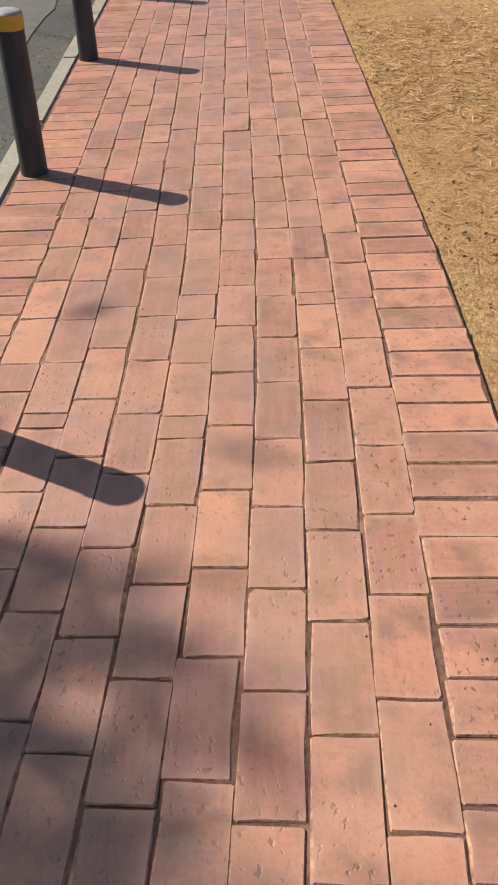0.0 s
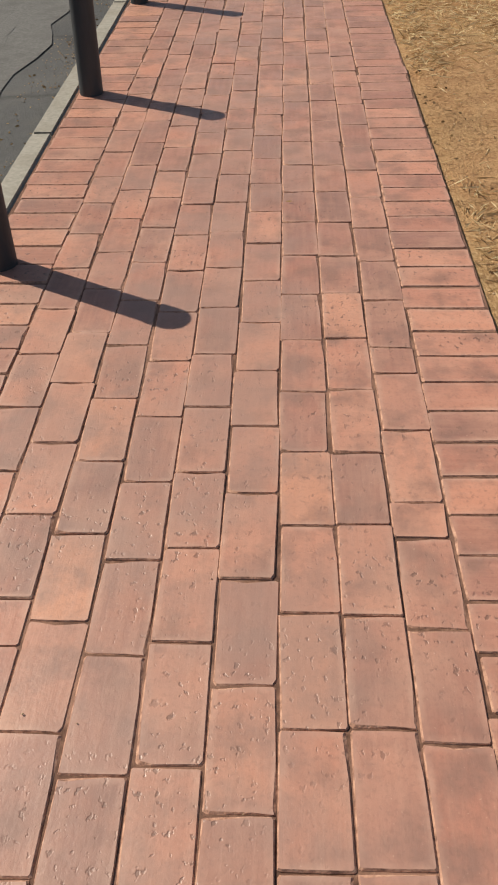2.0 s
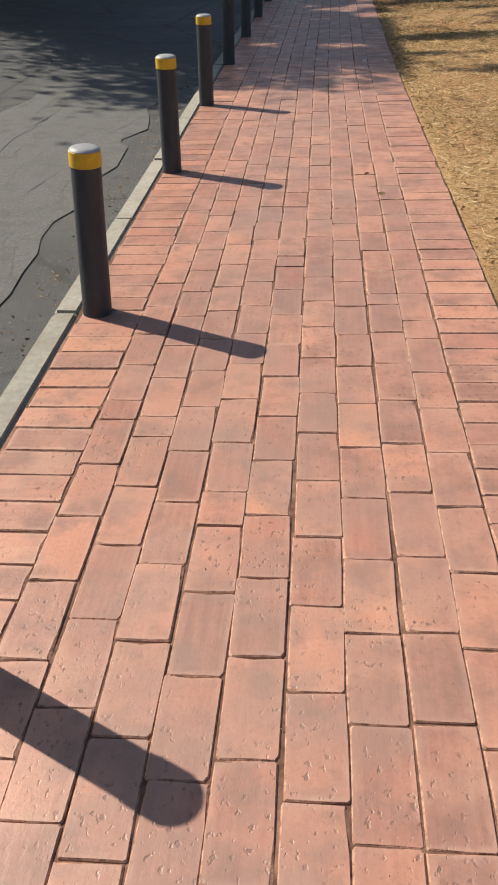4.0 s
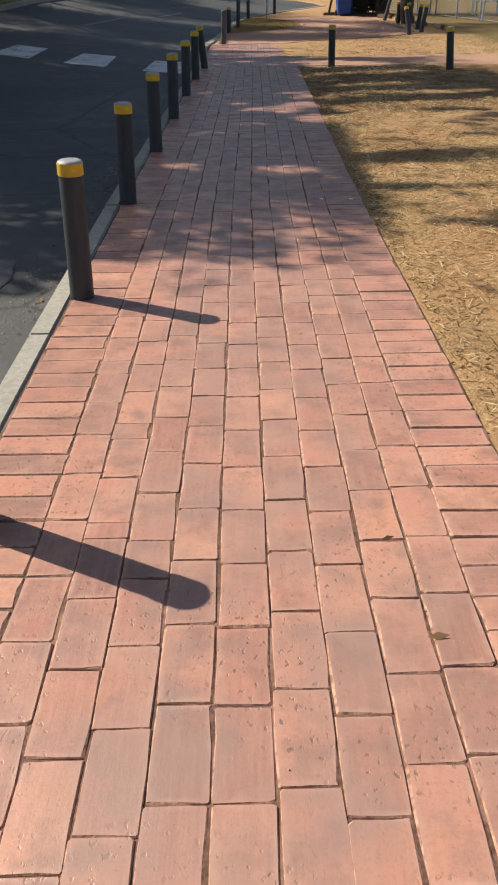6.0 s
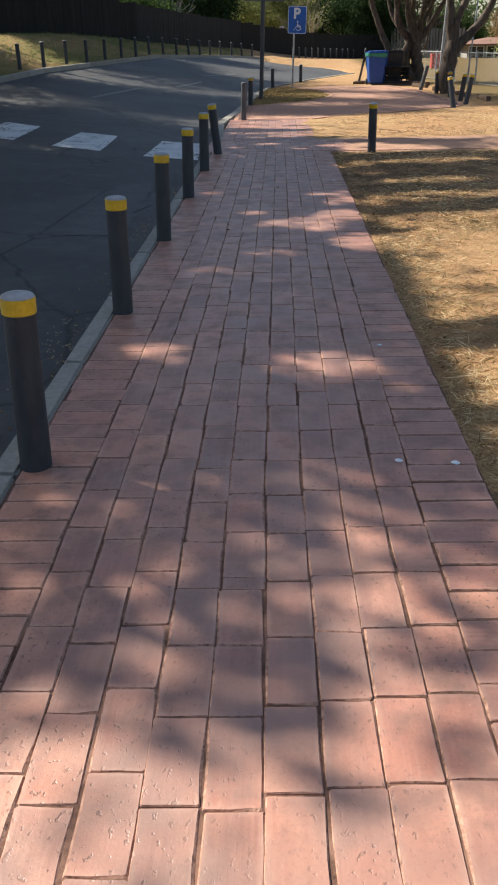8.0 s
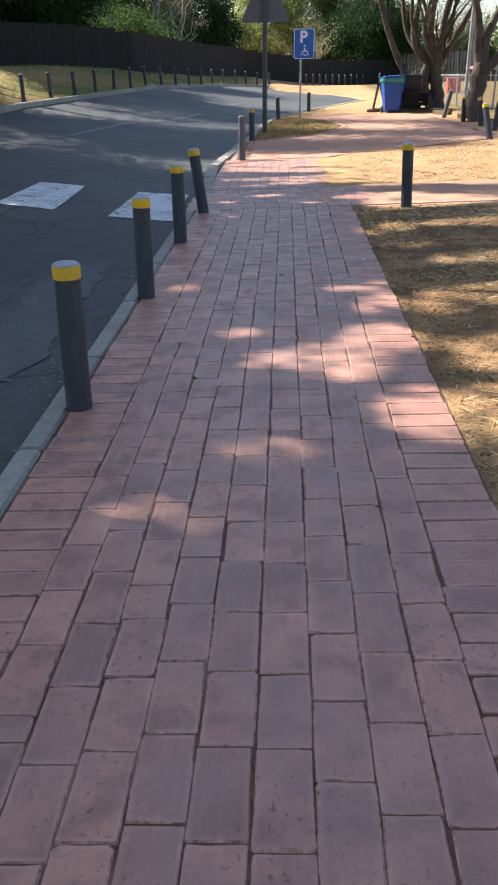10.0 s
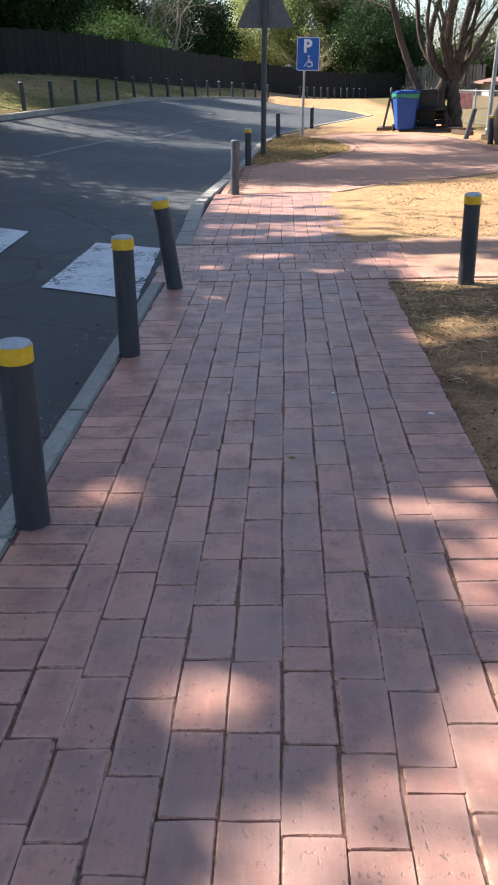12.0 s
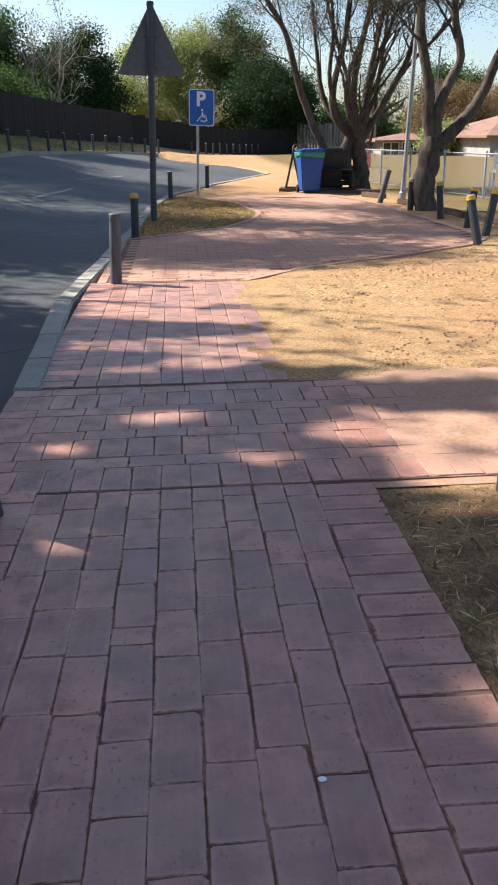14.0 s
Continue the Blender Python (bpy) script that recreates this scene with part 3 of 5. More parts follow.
def edged(me, face, places, edge_from=13, per=25):
    """Gives every paver in a mesh its own square of texture space, and its sides and arrises the worn edge."""
    me.materials.append(face)
    me.materials.append(BRICK_EDGE)
    me.polygons.foreach_set("material_index", [1 if i % per >= edge_from else 0 for i in range(len(me.polygons))])
    corner = np.zeros(len(me.loops), dtype=np.int32)
    me.loops.foreach_get("vertex_index", corner)
    me.uv_layers.new(name="piece").data.foreach_set("uv", np.asarray(places, dtype=np.float32)[corner].ravel())
    return me


BRICKS = {}


def brick_shape(kind, w, l, material):
    """One of six shapes of a kind, shared by all pieces of that shape."""
    key = (kind, random.randrange(6))
    if key not in BRICKS:
        verts, faces = brick_mesh(w, l, 100 + len(BRICKS))
        me = edged(mesh_of("brick", verts, faces), material, [(p[0] / w + 0.5, p[1] / l + 0.5) for p in verts])
        BRICKS[key] = (me, l)
    return BRICKS[key]


def lay(parent, pieces, kind, w, l, material, singles):
    """Pieces are (x, y, length across or along, turn); the first ones stay objects of their own, the rest are joined."""
    vs, fs, places = [], [], []
    for i, (x, y, want, turn) in enumerate(pieces):
        z = random.gauss(0, 0.0009)
        x += bend(y)
        m = pose(x, y, z, random.gauss(0, 0.24), random.gauss(0, 0.28), turn + bend_turn(y) + random.gauss(0, 0.4)) @ Matrix.Diagonal((1, want / l, 1, 1))
        if i < singles:
            part("brick", brick_shape(kind, w, l, material)[0], None, parent, at=m)
        else:
            v, f = brick_mesh(w, l, random.randrange(40))
            o = len(vs)
            vs += [m @ Vector(p) for p in v]
            places += [(p[0] / w + 0.5, p[1] / l + 0.5) for p in v]
            fs += [tuple(k + o for k in face) for face in f]
    if vs:
        rest = part("bricks", edged(mesh_of("bricks", vs, fs), material, places), None, parent)
        tagged(rest, kind="stuff")


def columns(x0, count, y0, y1, seed):
    """A stretcher field: columns of bricks laid end to end, with now and then a cut piece."""
    rng = random.Random(seed)
    out = []
    for c0 in range(count):
        y = y0 - rng.uniform(0, ROW) * 0.2 - (0.5 * ROW if c0 % 2 else 0)
        while y < y1 - 0.02:
            step = rng.gauss(ROW, 0.006)
            if rng.random() < 0.05:
                step = rng.uniform(0.06, 0.18)
            a, b = max(y, y0), min(y + step, y1)
            if b - a > 0.03:
                out.append((x0 + (c0 + 0.5) * W + rng.gauss(0, 0.0020), (a + b) / 2, b - a - rng.uniform(0.0005, 0.006), 0))
            y += step
    return out


def bed(lo, hi):
    """The sand under a stretch of bricks, following the swing of the path."""
    n = max(1, round((hi[1] - lo[1]) / 0.4))
    verts, faces = [], []
    for i in range(n + 1):
        y = lo[1] + (hi[1] - lo[1]) * i / n
        b = bend(y)
        verts += [(lo[0] + b, y, -0.0044), (hi[0] + b, y, -0.0044), (hi[0] + b, y, -0.05), (lo[0] + b, y, -0.05)]
    for i in range(n):
        o = 4 * i
        faces += [(o, o + 1, o + 5, o + 4), (o + 1, o + 2, o + 6, o + 5), (o + 3, o, o + 4, o + 7)]
    return mesh_of("bed", verts, faces)


def soldiers(x, y0, y1, pitch, rng, turn=90):
    out, y = [], y0
    while y < y1 - 0.03:
        p = rng.gauss(pitch, 0.004)
        out.append((x + rng.gauss(0, 0.003), y + p / 2, 0.250, turn))
        y += p
    return out


def paving():
    path = thing("pavement_path", "red clay brick footpath in stretcher bond, worn and stained", "pavement", kind="structure")
    part("joint_sand", bed((-0.576, -2), (0.576, 25.84)), JOINT, path)
    field = columns(-4.5 * W, 9, -2.0, 25.84, 5)
    field.sort(key=lambda p: (not 1.0 < p[1] < 9.6, p[1]))
    lay(path, field, "long", W - 0.0035, ROW, BRICK, 300)
    rng = random.Random(8)
    for name, x in (("pavement_edge_road", -0.704), ("pavement_edge_verge", 0.704)):
        edge = thing(name, "edge course of red clay bricks laid crosswise", "pavement", kind="structure")
        lo, hi = (x - 0.137, x + 0.128) if x < 0 else (x - 0.128, x + 0.128)
        part("joint_sand", bed((lo, -2), (hi, 25.84)), JOINT, edge)
        rows = soldiers(x, -2.0, 25.8, SOLDIER, rng)
        lay(edge, rows, "across", SOLDIER - 0.007, 0.25, BRICK_ACROSS, 300)
    # The crossing strip between road and verge
    cross = thing("pavement_crossing", "brick crossing strip with blown sand towards the verge", "pavement", kind="structure")
    part("joint_sand", bed((-0.95, 25.85), (6.5, 27.52)), JOINT, cross)
    near, far = {"up": [], "across": []}, {"up": [], "across": []}
    # courses of bricks set upright between single crosswise courses
    y = 25.86
    for course in ("up", "across") * 4:
        deep = ROW if course == "up" else COURSE
        x = -0.94 - rng.uniform(0, 0.1)
        while x < 6.4:
            step = rng.gauss(W if course == "up" else ACROSS, 0.003)
            a, b = max(x, -0.94), min(x + step, 6.45)
            if b - a > 0.05:
                target = near if x < 1.0 else far
                if course == "up":
                    target["up"].append(((a + b) / 2, y + deep / 2 + rng.gauss(0, 0.003), deep - rng.uniform(0.004, 0.009), 0))
                else:
                    target["across"].append(((a + b) / 2, y + deep / 2 + rng.gauss(0, 0.002), b - a - 0.004, 90))
            x += step
        y += deep
    lay(cross, near["up"], "long", W - 0.0035, ROW, BRICK, 100)
    lay(cross, near["across"], "crosswise", COURSE - 0.005, ACROSS, BRICK_ACROSS, 100)
    lay(cross, far["up"], "sand", W - 0.0035, ROW, SANDY, 100)
    lay(cross, far["across"], "sand_across", COURSE - 0.005, ACROSS, SANDY, 60)
    # The stretch after the crossing
    after = thing("pavement_beyond", "sandy red brick path after the crossing", "pavement", kind="structure")
    part("joint_sand", bed((-0.86, 27.53), (0.68, 31.45)), JOINT, after)
    lay(after, columns(-0.60, 10, 27.54, 31.42, 15), "long", W - 0.0035, ROW, BRICK, 300)
    rows = soldiers(-0.73, 27.54, 31.4, SOLDIER, rng)
    lay(after, rows, "across", SOLDIER - 0.007, 0.25, BRICK_ACROSS, 60)


FAR_EDGE = [(-0.74, 31.46), (0.70, 31.46), (1.34, 32.2), (2.13, 32.75), (2.6, 33.05), (3.82, 34.0), (4.22, 34.6), (4.36, 35.6), (4.30, 37.1), (4.24, 40.0), (4.18, 42.0), (3.65, 44.4), (3.0, 45.2), (1.9, 45.4), (0.5, 44.75), (1.32, 42.3), (1.58, 39.7), (1.36, 38.4), (0.8, 37.0), (-0.25, 35.9), (-0.72, 35.5)]


def inside(x, y, poly):
    hit = False
    for (x0, y0), (x1, y1) in zip(poly, poly[1:] + poly[:1]):
        if (y0 > y) != (y1 > y) and x < (x1 - x0) * (y - y0) / (y1 - y0) + x0:
            hit = not hit
    return hit


def far_paving():
    far = thing("pavement_bend", "brick path widening and bending past a grass island", "pavement", kind="structure")
    n = len(FAR_EDGE)
    verts = [(x, y, -0.004) for x, y in FAR_EDGE] + [(x, y, -0.06) for x, y in FAR_EDGE]
    faces = [tuple(range(n))] + [(i, i + n, (i + 1) % n + n, (i + 1) % n) for i in range(n)]
    part("joint_sand", mesh_of("joint_sand", verts, faces), JOINT, far)
    rng = random.Random(31)
    pieces = []
    y = 31.5
    row = 0
    while y < 45.4:
        x = -1.0 + (ACROSS / 2 if row % 2 else 0)
        while x < 4.5:
            if all(inside(x + dx, y + dy, FAR_EDGE) for dx in (-0.12, 0.12) for dy in (-0.06, 0.06)):
                pieces.append((x + rng.gauss(0, 0.003), y + rng.gauss(0, 0.002), 0.249, 90))
            x += ACROSS
        y += COURSE
        row += 1
    lay(far, pieces, "across", COURSE - 0.004, ACROSS, SANDY, 0)
    for (x0, y0), (x1, y1) in zip(FAR_EDGE, FAR_EDGE[1:] + FAR_EDGE[:1]):
        d = Vector((x1 - x0, y1 - y0, 0))
        if y0 < 31.6 and y1 < 31.6:
            continue
        count = max(1, round(d.length / 0.27))
        for i in range(count):
            p = Vector((x0, y0, 0.004)) + d * ((i + 0.5) / count)
            m = Matrix.Translation(p) @ pose(0, 0, 0, 0, 0, math.degrees(math.atan2(d.y, d.x)) - 90) @ Matrix.Diagonal((0.75, d.length / count / ROW * 0.97, 1, 1))
            part("edging_brick", brick_shape("edging", W - 0.006, ROW, SANDY)[0], None, far, at=m)


# ---- bollards ----
def bollard(name, band=True, high=0.65, pale=False):
    """A round plastic post with a yellow band and a domed cap."""
    label = "dark grey plastic bollard with a yellow band and grey cap" if band else "plain grey plastic bollard without a band"
    b = thing(name, label, "bollard", "bollards along the path")
    r = 0.057
    top = high - 0.066
    body = PALE_POST if pale else PLASTIC
    part("post", turned([(r + 0.002, -0.03), (r + 0.001, 0.02), (r, 0.3), (r - 0.001, top)]), body, b)
    if band:
        part("band", turned([(r - 0.001, top - 0.001), (r + 0.0025, top + 0.001), (r + 0.0025, top + 0.054), (r - 0.001, top + 0.056)]), YELLOW, b, "yellow reflective band")
    else:
        part("collar", turned([(r - 0.001, top - 0.001), (r, top + 0.001), (r, top + 0.054), (r - 0.001, top + 0.056)]), body, b)
    part("cap", turned([(r, high - 0.012), (r + 0.001, high - 0.009), (r * 0.94, high - 0.003), (r * 0.75, high + 0.002), (r * 0.35, high + 0.005), (0.004, high + 0.006)]), CAP if not pale else PALE_POST, b, "domed grey cap")
    return b


def bollards():
    rng = random.Random(3)
    first = bollard("bollard")
    spots = [(1.66, 1), (3.53, 1.6), (5.47, 1), (7.34, 1.5), (9.27, 3.4), (11.47, 1.5), (13.53, 1.2), (15.59, 1.5), (17.66, 1), (19.74, 1.6), (21.86, 1.8), (23.92, 1.2)]
    first.matrix_basis = pose(-0.755 + bend(spots[0][0]), spots[0][0], 0)
    for y, lean in spots[1:]:
        copy_thing(first, pose((-0.762 if y < 8 else -0.772 if y < 12 else -0.79) + bend(y) + rng.gauss(0, 0.004), y, 0, rng.gauss(0, 0.5), lean, 0))
    tilt = copy_thing(first, pose(-0.735, 25.65, 0, -1, -6.5, 40))
    tagged(tilt, "leaning dark grey bollard with yellow band by the crossing")
    for x, y, rx, ry, s in ((1.388, 25.70, 1, 5.5, 0.98), (3.17, 24.65, 0, 6.5, 0.98), (3.96, 34.03, -3, 17, 0.99), (4.44, 35.15, 0, 10, 0.98), (4.52, 36.28, 0, 8, 0.95), (4.55, 37.87, 0, 5, 0.93), (4.48, 39.7, 0, 5, 0.9), (-0.575, 35.75, 0, 2, 0.97)):
        ob = copy_thing(first, pose(x, y, -0.012, rx, ry, rng.uniform(0, 360)))
        ob.scale.z = s
        tagged(ob, "leaning grey bollard with yellow band in dry earth" if ry > 3 else "")
    plain = bollard("bollard", False, 0.68, True)
    plain.matrix_basis = pose(-0.592, 31.47, 0, 0, 2.5, 0)
    slant = copy_thing(plain, pose(4.33, 41.7, -0.01, 5, 13, 0))
    tagged(slant, "pale grey bollard leaning far over by the path edge")
    dark = bollard("bollard", False, 0.60)
    dark.matrix_basis = pose(-0.1, 44.4, -0.01)
    copy_thing(dark, pose(0.9, 48.5, -0.01, 0, 1))
    # The row along the bank across the road
    row = bollard("bollard", False, 0.68)
    tagged(row, "dark grey bollard on the bank across the road", "bollard", "bollards across the road")
    y, placed = 34.0, False
    while y < 73.5:
        x = (road_left(y) if y < 72.4 else along(y, [72.4, 80], [-0.8, 2.0])) - 0.42
        m = pose(x, y, ground_z(x, y) - 0.01, rng.gauss(0, 1), rng.gauss(0, 1.2), 0)
        if placed:
            copy_thing(row, m)
        else:
            row.matrix_basis, placed = m, True
        s = (road_left(min(y + 1, 72)) - road_left(min(y, 71)))
        y += 2.0 / math.sqrt(1 + s * s)
    for i in range(11):
        x, y = 1.0 + 0.47 * i, 79.0 + 0.8 * i
        copy_thing(row, pose(x, y, ground_z(x, y) - 0.01, rng.gauss(0, 1), rng.gauss(0, 1), 0))


# ---- signs ----
def prism(outline, depth, m):
    """An outline in its own x and z, thickened along y."""
    n = len(outline)
    verts = [m @ Vector((x, -depth / 2, z)) for x, z in outline] + [m @ Vector((x, depth / 2, z)) for x, z in outline]
    faces = [tuple(range(n)), tuple(reversed(range(n, 2 * n)))] + [(i, i + n, (i + 1) % n + n, (i + 1) % n) for i in range(n)]
    return mesh_of("prism", verts, faces)


def rounded(w, h, r, cx=0.0, cz=0.0, n=6):
    out = []
    for k, (sx, sz) in enumerate(((1, -1), (1, 1), (-1, 1), (-1, -1))):
        for i in range(n + 1):
            a = math.radians(-90 + 90 * k + 90 * i / n)
            out.append((cx + sx * (w / 2 - r) + r * math.cos(a), cz + sz * (h / 2 - r) + r * math.sin(a)))
    return out


def ring(cx, cz, r0, r1, a0=0, a1=360, n=28):
    a = [math.radians(a0 + (a1 - a0) * i / n) for i in range(n + 1)]
    return [(cx + r1 * math.cos(t), cz + r1 * math.sin(t)) for t in a] + [(cx + r0 * math.cos(t), cz + r0 * math.sin(t)) for t in reversed(a)]


def bar(p, q, w):
    d = Vector((q[0] - p[0], q[1] - p[1])).normalized() * (w / 2)
    return [(p[0] + d.y, p[1] - d.x), (q[0] + d.y, q[1] - d.x), (q[0] - d.y, q[1] + d.x), (p[0] - d.y, p[1] + d.x)]


def letter(text, size, material, parent, m):
    """A word in the built-in font, as a thin mesh."""
    cu = bpy.data.curves.new("letter", "FONT")
    cu.body, cu.size, cu.extrude, cu.align_x, cu.offset = text, size, 0.002, "CENTER", 0.016
    tmp = bpy.data.objects.new("letter", cu)
    me = bpy.data.meshes.new_from_object(tmp)
    bpy.data.objects.remove(tmp)
    return part("letter", me, material, parent, "white letter " + text, m)


def parking_sign():
    s = thing("parking_sign", "blue parking sign with letter P and wheelchair symbol", "road sign", m=pose(0.545, 44.8, -0.02, 0, 2.0, 0))
    part("pole", turned([(0.031, -0.05), (0.03, 1.6), (0.03, 2.3), (0.012, 2.31)], 14), STEEL, s, "grey steel pole")
    cz, cx, y = 2.0, 0.085, -0.045
    part("panel", prism(rounded(0.60, 0.80, 0.055, cx, cz), 0.02, Matrix.Translation((0, y, 0))), SIGN_BLUE, s, "blue sign panel with rounded corners")
    outer, inner = rounded(0.585, 0.785, 0.05, cx, cz), rounded(0.555, 0.755, 0.038, cx, cz)
    n = len(outer)
    verts = [(x, y - 0.013, z) for x, z in outer] + [(x, y - 0.013, z) for x, z in inner]
    part("border", mesh_of("border", verts, [(i, (i + 1) % n, (i + 1) % n + n, i + n) for i in range(n)]), SIGN_WHITE, s, "thin white border")
    letter("P", 0.42, SIGN_WHITE, s, pose(cx - 0.02, y - 0.013, cz + 0.045, 90, 0, 0))
    front = Matrix.Translation((cx + 0.02, y - 0.0125, cz - 0.20))
    for name, shape in (("wheel_symbol", ring(0.02, -0.03, 0.062, 0.082, -150, 150)), ("symbol_bar", bar((-0.005, 0.10), (0.0, 0.0), 0.032)), ("symbol_bar", bar((-0.005, 0.0), (0.075, 0.0), 0.026)), ("symbol_bar", bar((0.07, 0.005), (0.11, -0.09), 0.024)), ("symbol_bar", bar((-0.02, 0.035), (-0.12, -0.10), 0.02)), ("symbol_dot", rounded(0.05, 0.05, 0.0249, -0.005, 0.145))):
        part(name, prism(shape, 0.004, front), SIGN_WHITE, s)
    for z in (1.75, 2.25):
        part("bracket", boxm((-0.05, -0.036, z - 0.02), (0.05, 0.034, z + 0.02), 0.004), STEEL, s, "steel clamp")


def triangle_sign():
    s = thing("warning_sign", "triangular road sign seen from its dull grey back", "road sign", m=pose(-0.37, 38.5, -0.02, 0, 1.9, -4))
    part("pole", turned([(0.056, -0.05), (0.055, 1.5), (0.054, 3.40), (0.05, 3.41)], 16), DARK_STEEL, s, "dark steel pole")
    part("pole_cap", turned([(0.058, 3.36), (0.06, 3.40), (0.05, 3.425), (0.01, 3.43)], 16), DARK_STEEL, s)
    m = Matrix.Translation((0, 0.075, 0))
    r = 0.05
    pts = []
    for cx, cz, a0 in ((0.49, 2.385, -90), (0.0, 3.33, 28), (-0.49, 2.385, 148)):
        pts += [(cx + r * math.cos(math.radians(a0 + 120 * i / 6)), cz + r * math.sin(math.radians(a0 + 120 * i / 6))) for i in range(7)]
    part("panel", prism(pts, 0.012, m), SIGN_BACK, s, "dull grey back of a triangular panel")
    for z in (2.5, 2.95):
        part("bracket", boxm((-0.12, 0.03, z - 0.03), (0.12, 0.07, z + 0.03), 0.004), SIGN_BACK, s, "grey mounting bracket")


def chevron_board(x, y):
    z = ground_z(x, y)
    s = thing("chevron_board", "small red and white chevron board on a post", "road sign", m=pose(x, y, z))
    part("post", turned([(0.03, -0.05), (0.03, 1.0), (0.01, 1.01)], 10), STEEL, s)
    part("board", boxm((-0.15, -0.05, 0.85), (0.15, -0.03, 1.75), 0.004), SIGN_WHITE, s, "white board")
    for z0 in (0.95, 1.35):
        part("chevron", prism([(-0.14, z0), (0.0, z0), (0.14, z0 + 0.16), (0.0, z0 + 0.32), (-0.14, z0 + 0.32), (0.0, z0 + 0.16)], 0.006, Matrix.Translation((0, -0.055, 0))), SIGN_RED, s, "red chevron")


# ---- trees ----
# Openings in the crowns over the walk, named by the spots of sun below them: x, y and half sizes
SUN_SPOTS = [(0.32, 16.7, 0.24, 0.2), (-0.56, 16.9, 0.2, 0.18), (-0.14, 20.9, 0.12, 0.12), (0.02, 20.4, 0.16, 0.17), (0.42, 20.4, 0.26, 0.36), (0.66, 20.75, 0.24, 0.28), (0.75, 21.6, 0.2, 0.2), (0.62, 22.0, 0.25, 0.16), (0.78, 19.6, 0.26, 0.34), (0.06, 19.2, 0.2, 0.15), (-0.3, 18.67, 0.26, 0.14), (-0.54, 22.1, 0.16, 0.13), (-0.7, 19.3, 0.12, 0.1), (0.62, 21.4, 0.1, 0.1), (-0.09, 26.87, 0.24, 0.12), (0.36, 26.2, 0.15, 0.1), (1.2, 26.55, 0.5, 0.2), (-0.37, 25.36, 0.13, 0.1), (-0.56, 26.43, 0.14, 0.09), (0.82, 24.2, 0.16, 0.14), (1.05, 24.3, 0.25, 0.14), (1.15, 23.5, 0.25, 0.14)]


def open_to_sun(x, y):
    """Whether the crowns across the road leave this place of the walk in the sun."""
    rag = 0.22 * noise.noise((x * 2.1, y * 2.1, 3)) + 0.12 * noise.noise((x * 6, y * 6, 9))
    if y < 8:
        return y > along(x, [-0.05, 0.12, 0.32, 0.9], [1.12, 0.85, 0.46, 0.3]) + 0.5 * rag
    if y + rag < along(x, [-2.5, -0.9, 0.0, 0.6, 1.0, 3.0], [13.0, 14.2, 14.15, 13.75, 14.2, 14.5]):
        return True
    if y > 27.8 and x > -0.78:
        return noise.noise((x * 0.5, y * 1.7, 6)) + (0.5 if x > 0.7 else 0.0) > -0.02
    if x > 0.95 and noise.noise((x * 0.5, y * 1.25, 2)) > (-0.05 if y < 22 else 0.1):
        return True
    return any(((x - a) / (p * 1.15)) ** 2 + ((y - b) / (q * 1.15)) ** 2 < 1 + 1.2 * rag for a, b, p, q in SUN_SPOTS)


def crown_openings(x, y, z):
    """Which leaves stay on a tree that stands here."""
    run = math.tan(radians(SUN_ELEVATION))

    def keep(base):
        h = base[:, 2] + z
        gx, gy = base[:, 0] + x - SUN_TO.x * h / run, (base[:, 1] - SUN_TO.y * h / run) / ALONG + y
        stray = np.random.default_rng(17).random(len(base)) < 0.05
        return stray | np.array([not (-1.6 < a < 3.2 and -3 < b < 32 and open_to_sun(a - bend(b), b)) for a, b in zip(gx, gy)])
    return keep


def limb(points, r0, r1, sides=9, seed=0):
    """A crooked limb through points, tapering."""
    rng = random.Random(seed)
    pts = [Vector(p) for p in points]
    fine = []
    for i in range(len(pts) - 1):
        p0, p1, p2, p3 = pts[max(i - 1, 0)], pts[i], pts[i + 1], pts[min(i + 2, len(pts) - 1)]
        for k in range(5):
            t = k / 5
            fine.append(0.5 * ((2 * p1) + (p2 - p0) * t + (2 * p0 - 5 * p1 + 4 * p2 - p3) * t * t + (3 * p1 - p0 - 3 * p2 + p3) * t ** 3))
    fine.append(pts[-1])
    n = len(fine)
    j = 0.07 * r1
    fine = [p + Vector((rng.gauss(0, j), rng.gauss(0, j), rng.gauss(0, j))) if 0 < i < n - 1 else p for i, p in enumerate(fine)]
    return tube(fine, [r0 + (r1 - r0) * (i / (n - 1)) ** 0.8 for i in range(n)], sides, 0.22, seed)


def sprays(start, direction, length, radius, depth, rng, runs, tips, sides=5, bend=0.35, up=0.15):
    """Branches that fork and fork again; collects tube runs and the points at their tips."""
    p, d, pts = Vector(start), Vector(direction).normalized(), [Vector(start)]
    for _ in range(4):
        d = (d + Vector((rng.gauss(0, bend), rng.gauss(0, bend), rng.gauss(0, bend) + up)) * 0.5).normalized()
        p = p + d * length / 4
        pts.append(p.copy())
    runs.append(tube(pts, [radius * (1 - 0.12 * i) for i in range(5)], sides))
    tips.append(pts[3])
    tips.append(pts[4])
    if depth:
        for _ in range(rng.choice((2, 3))):
            k = rng.choice((2, 3, 4))
            nd = (d + Vector((rng.gauss(0, 0.6), rng.gauss(0, 0.6), rng.gauss(0, 0.45)))).normalized()
            sprays(pts[k], nd, length * rng.uniform(0.55, 0.8), radius * 0.5, depth - 1, rng, runs, tips, max(3, sides - 1), bend, up)


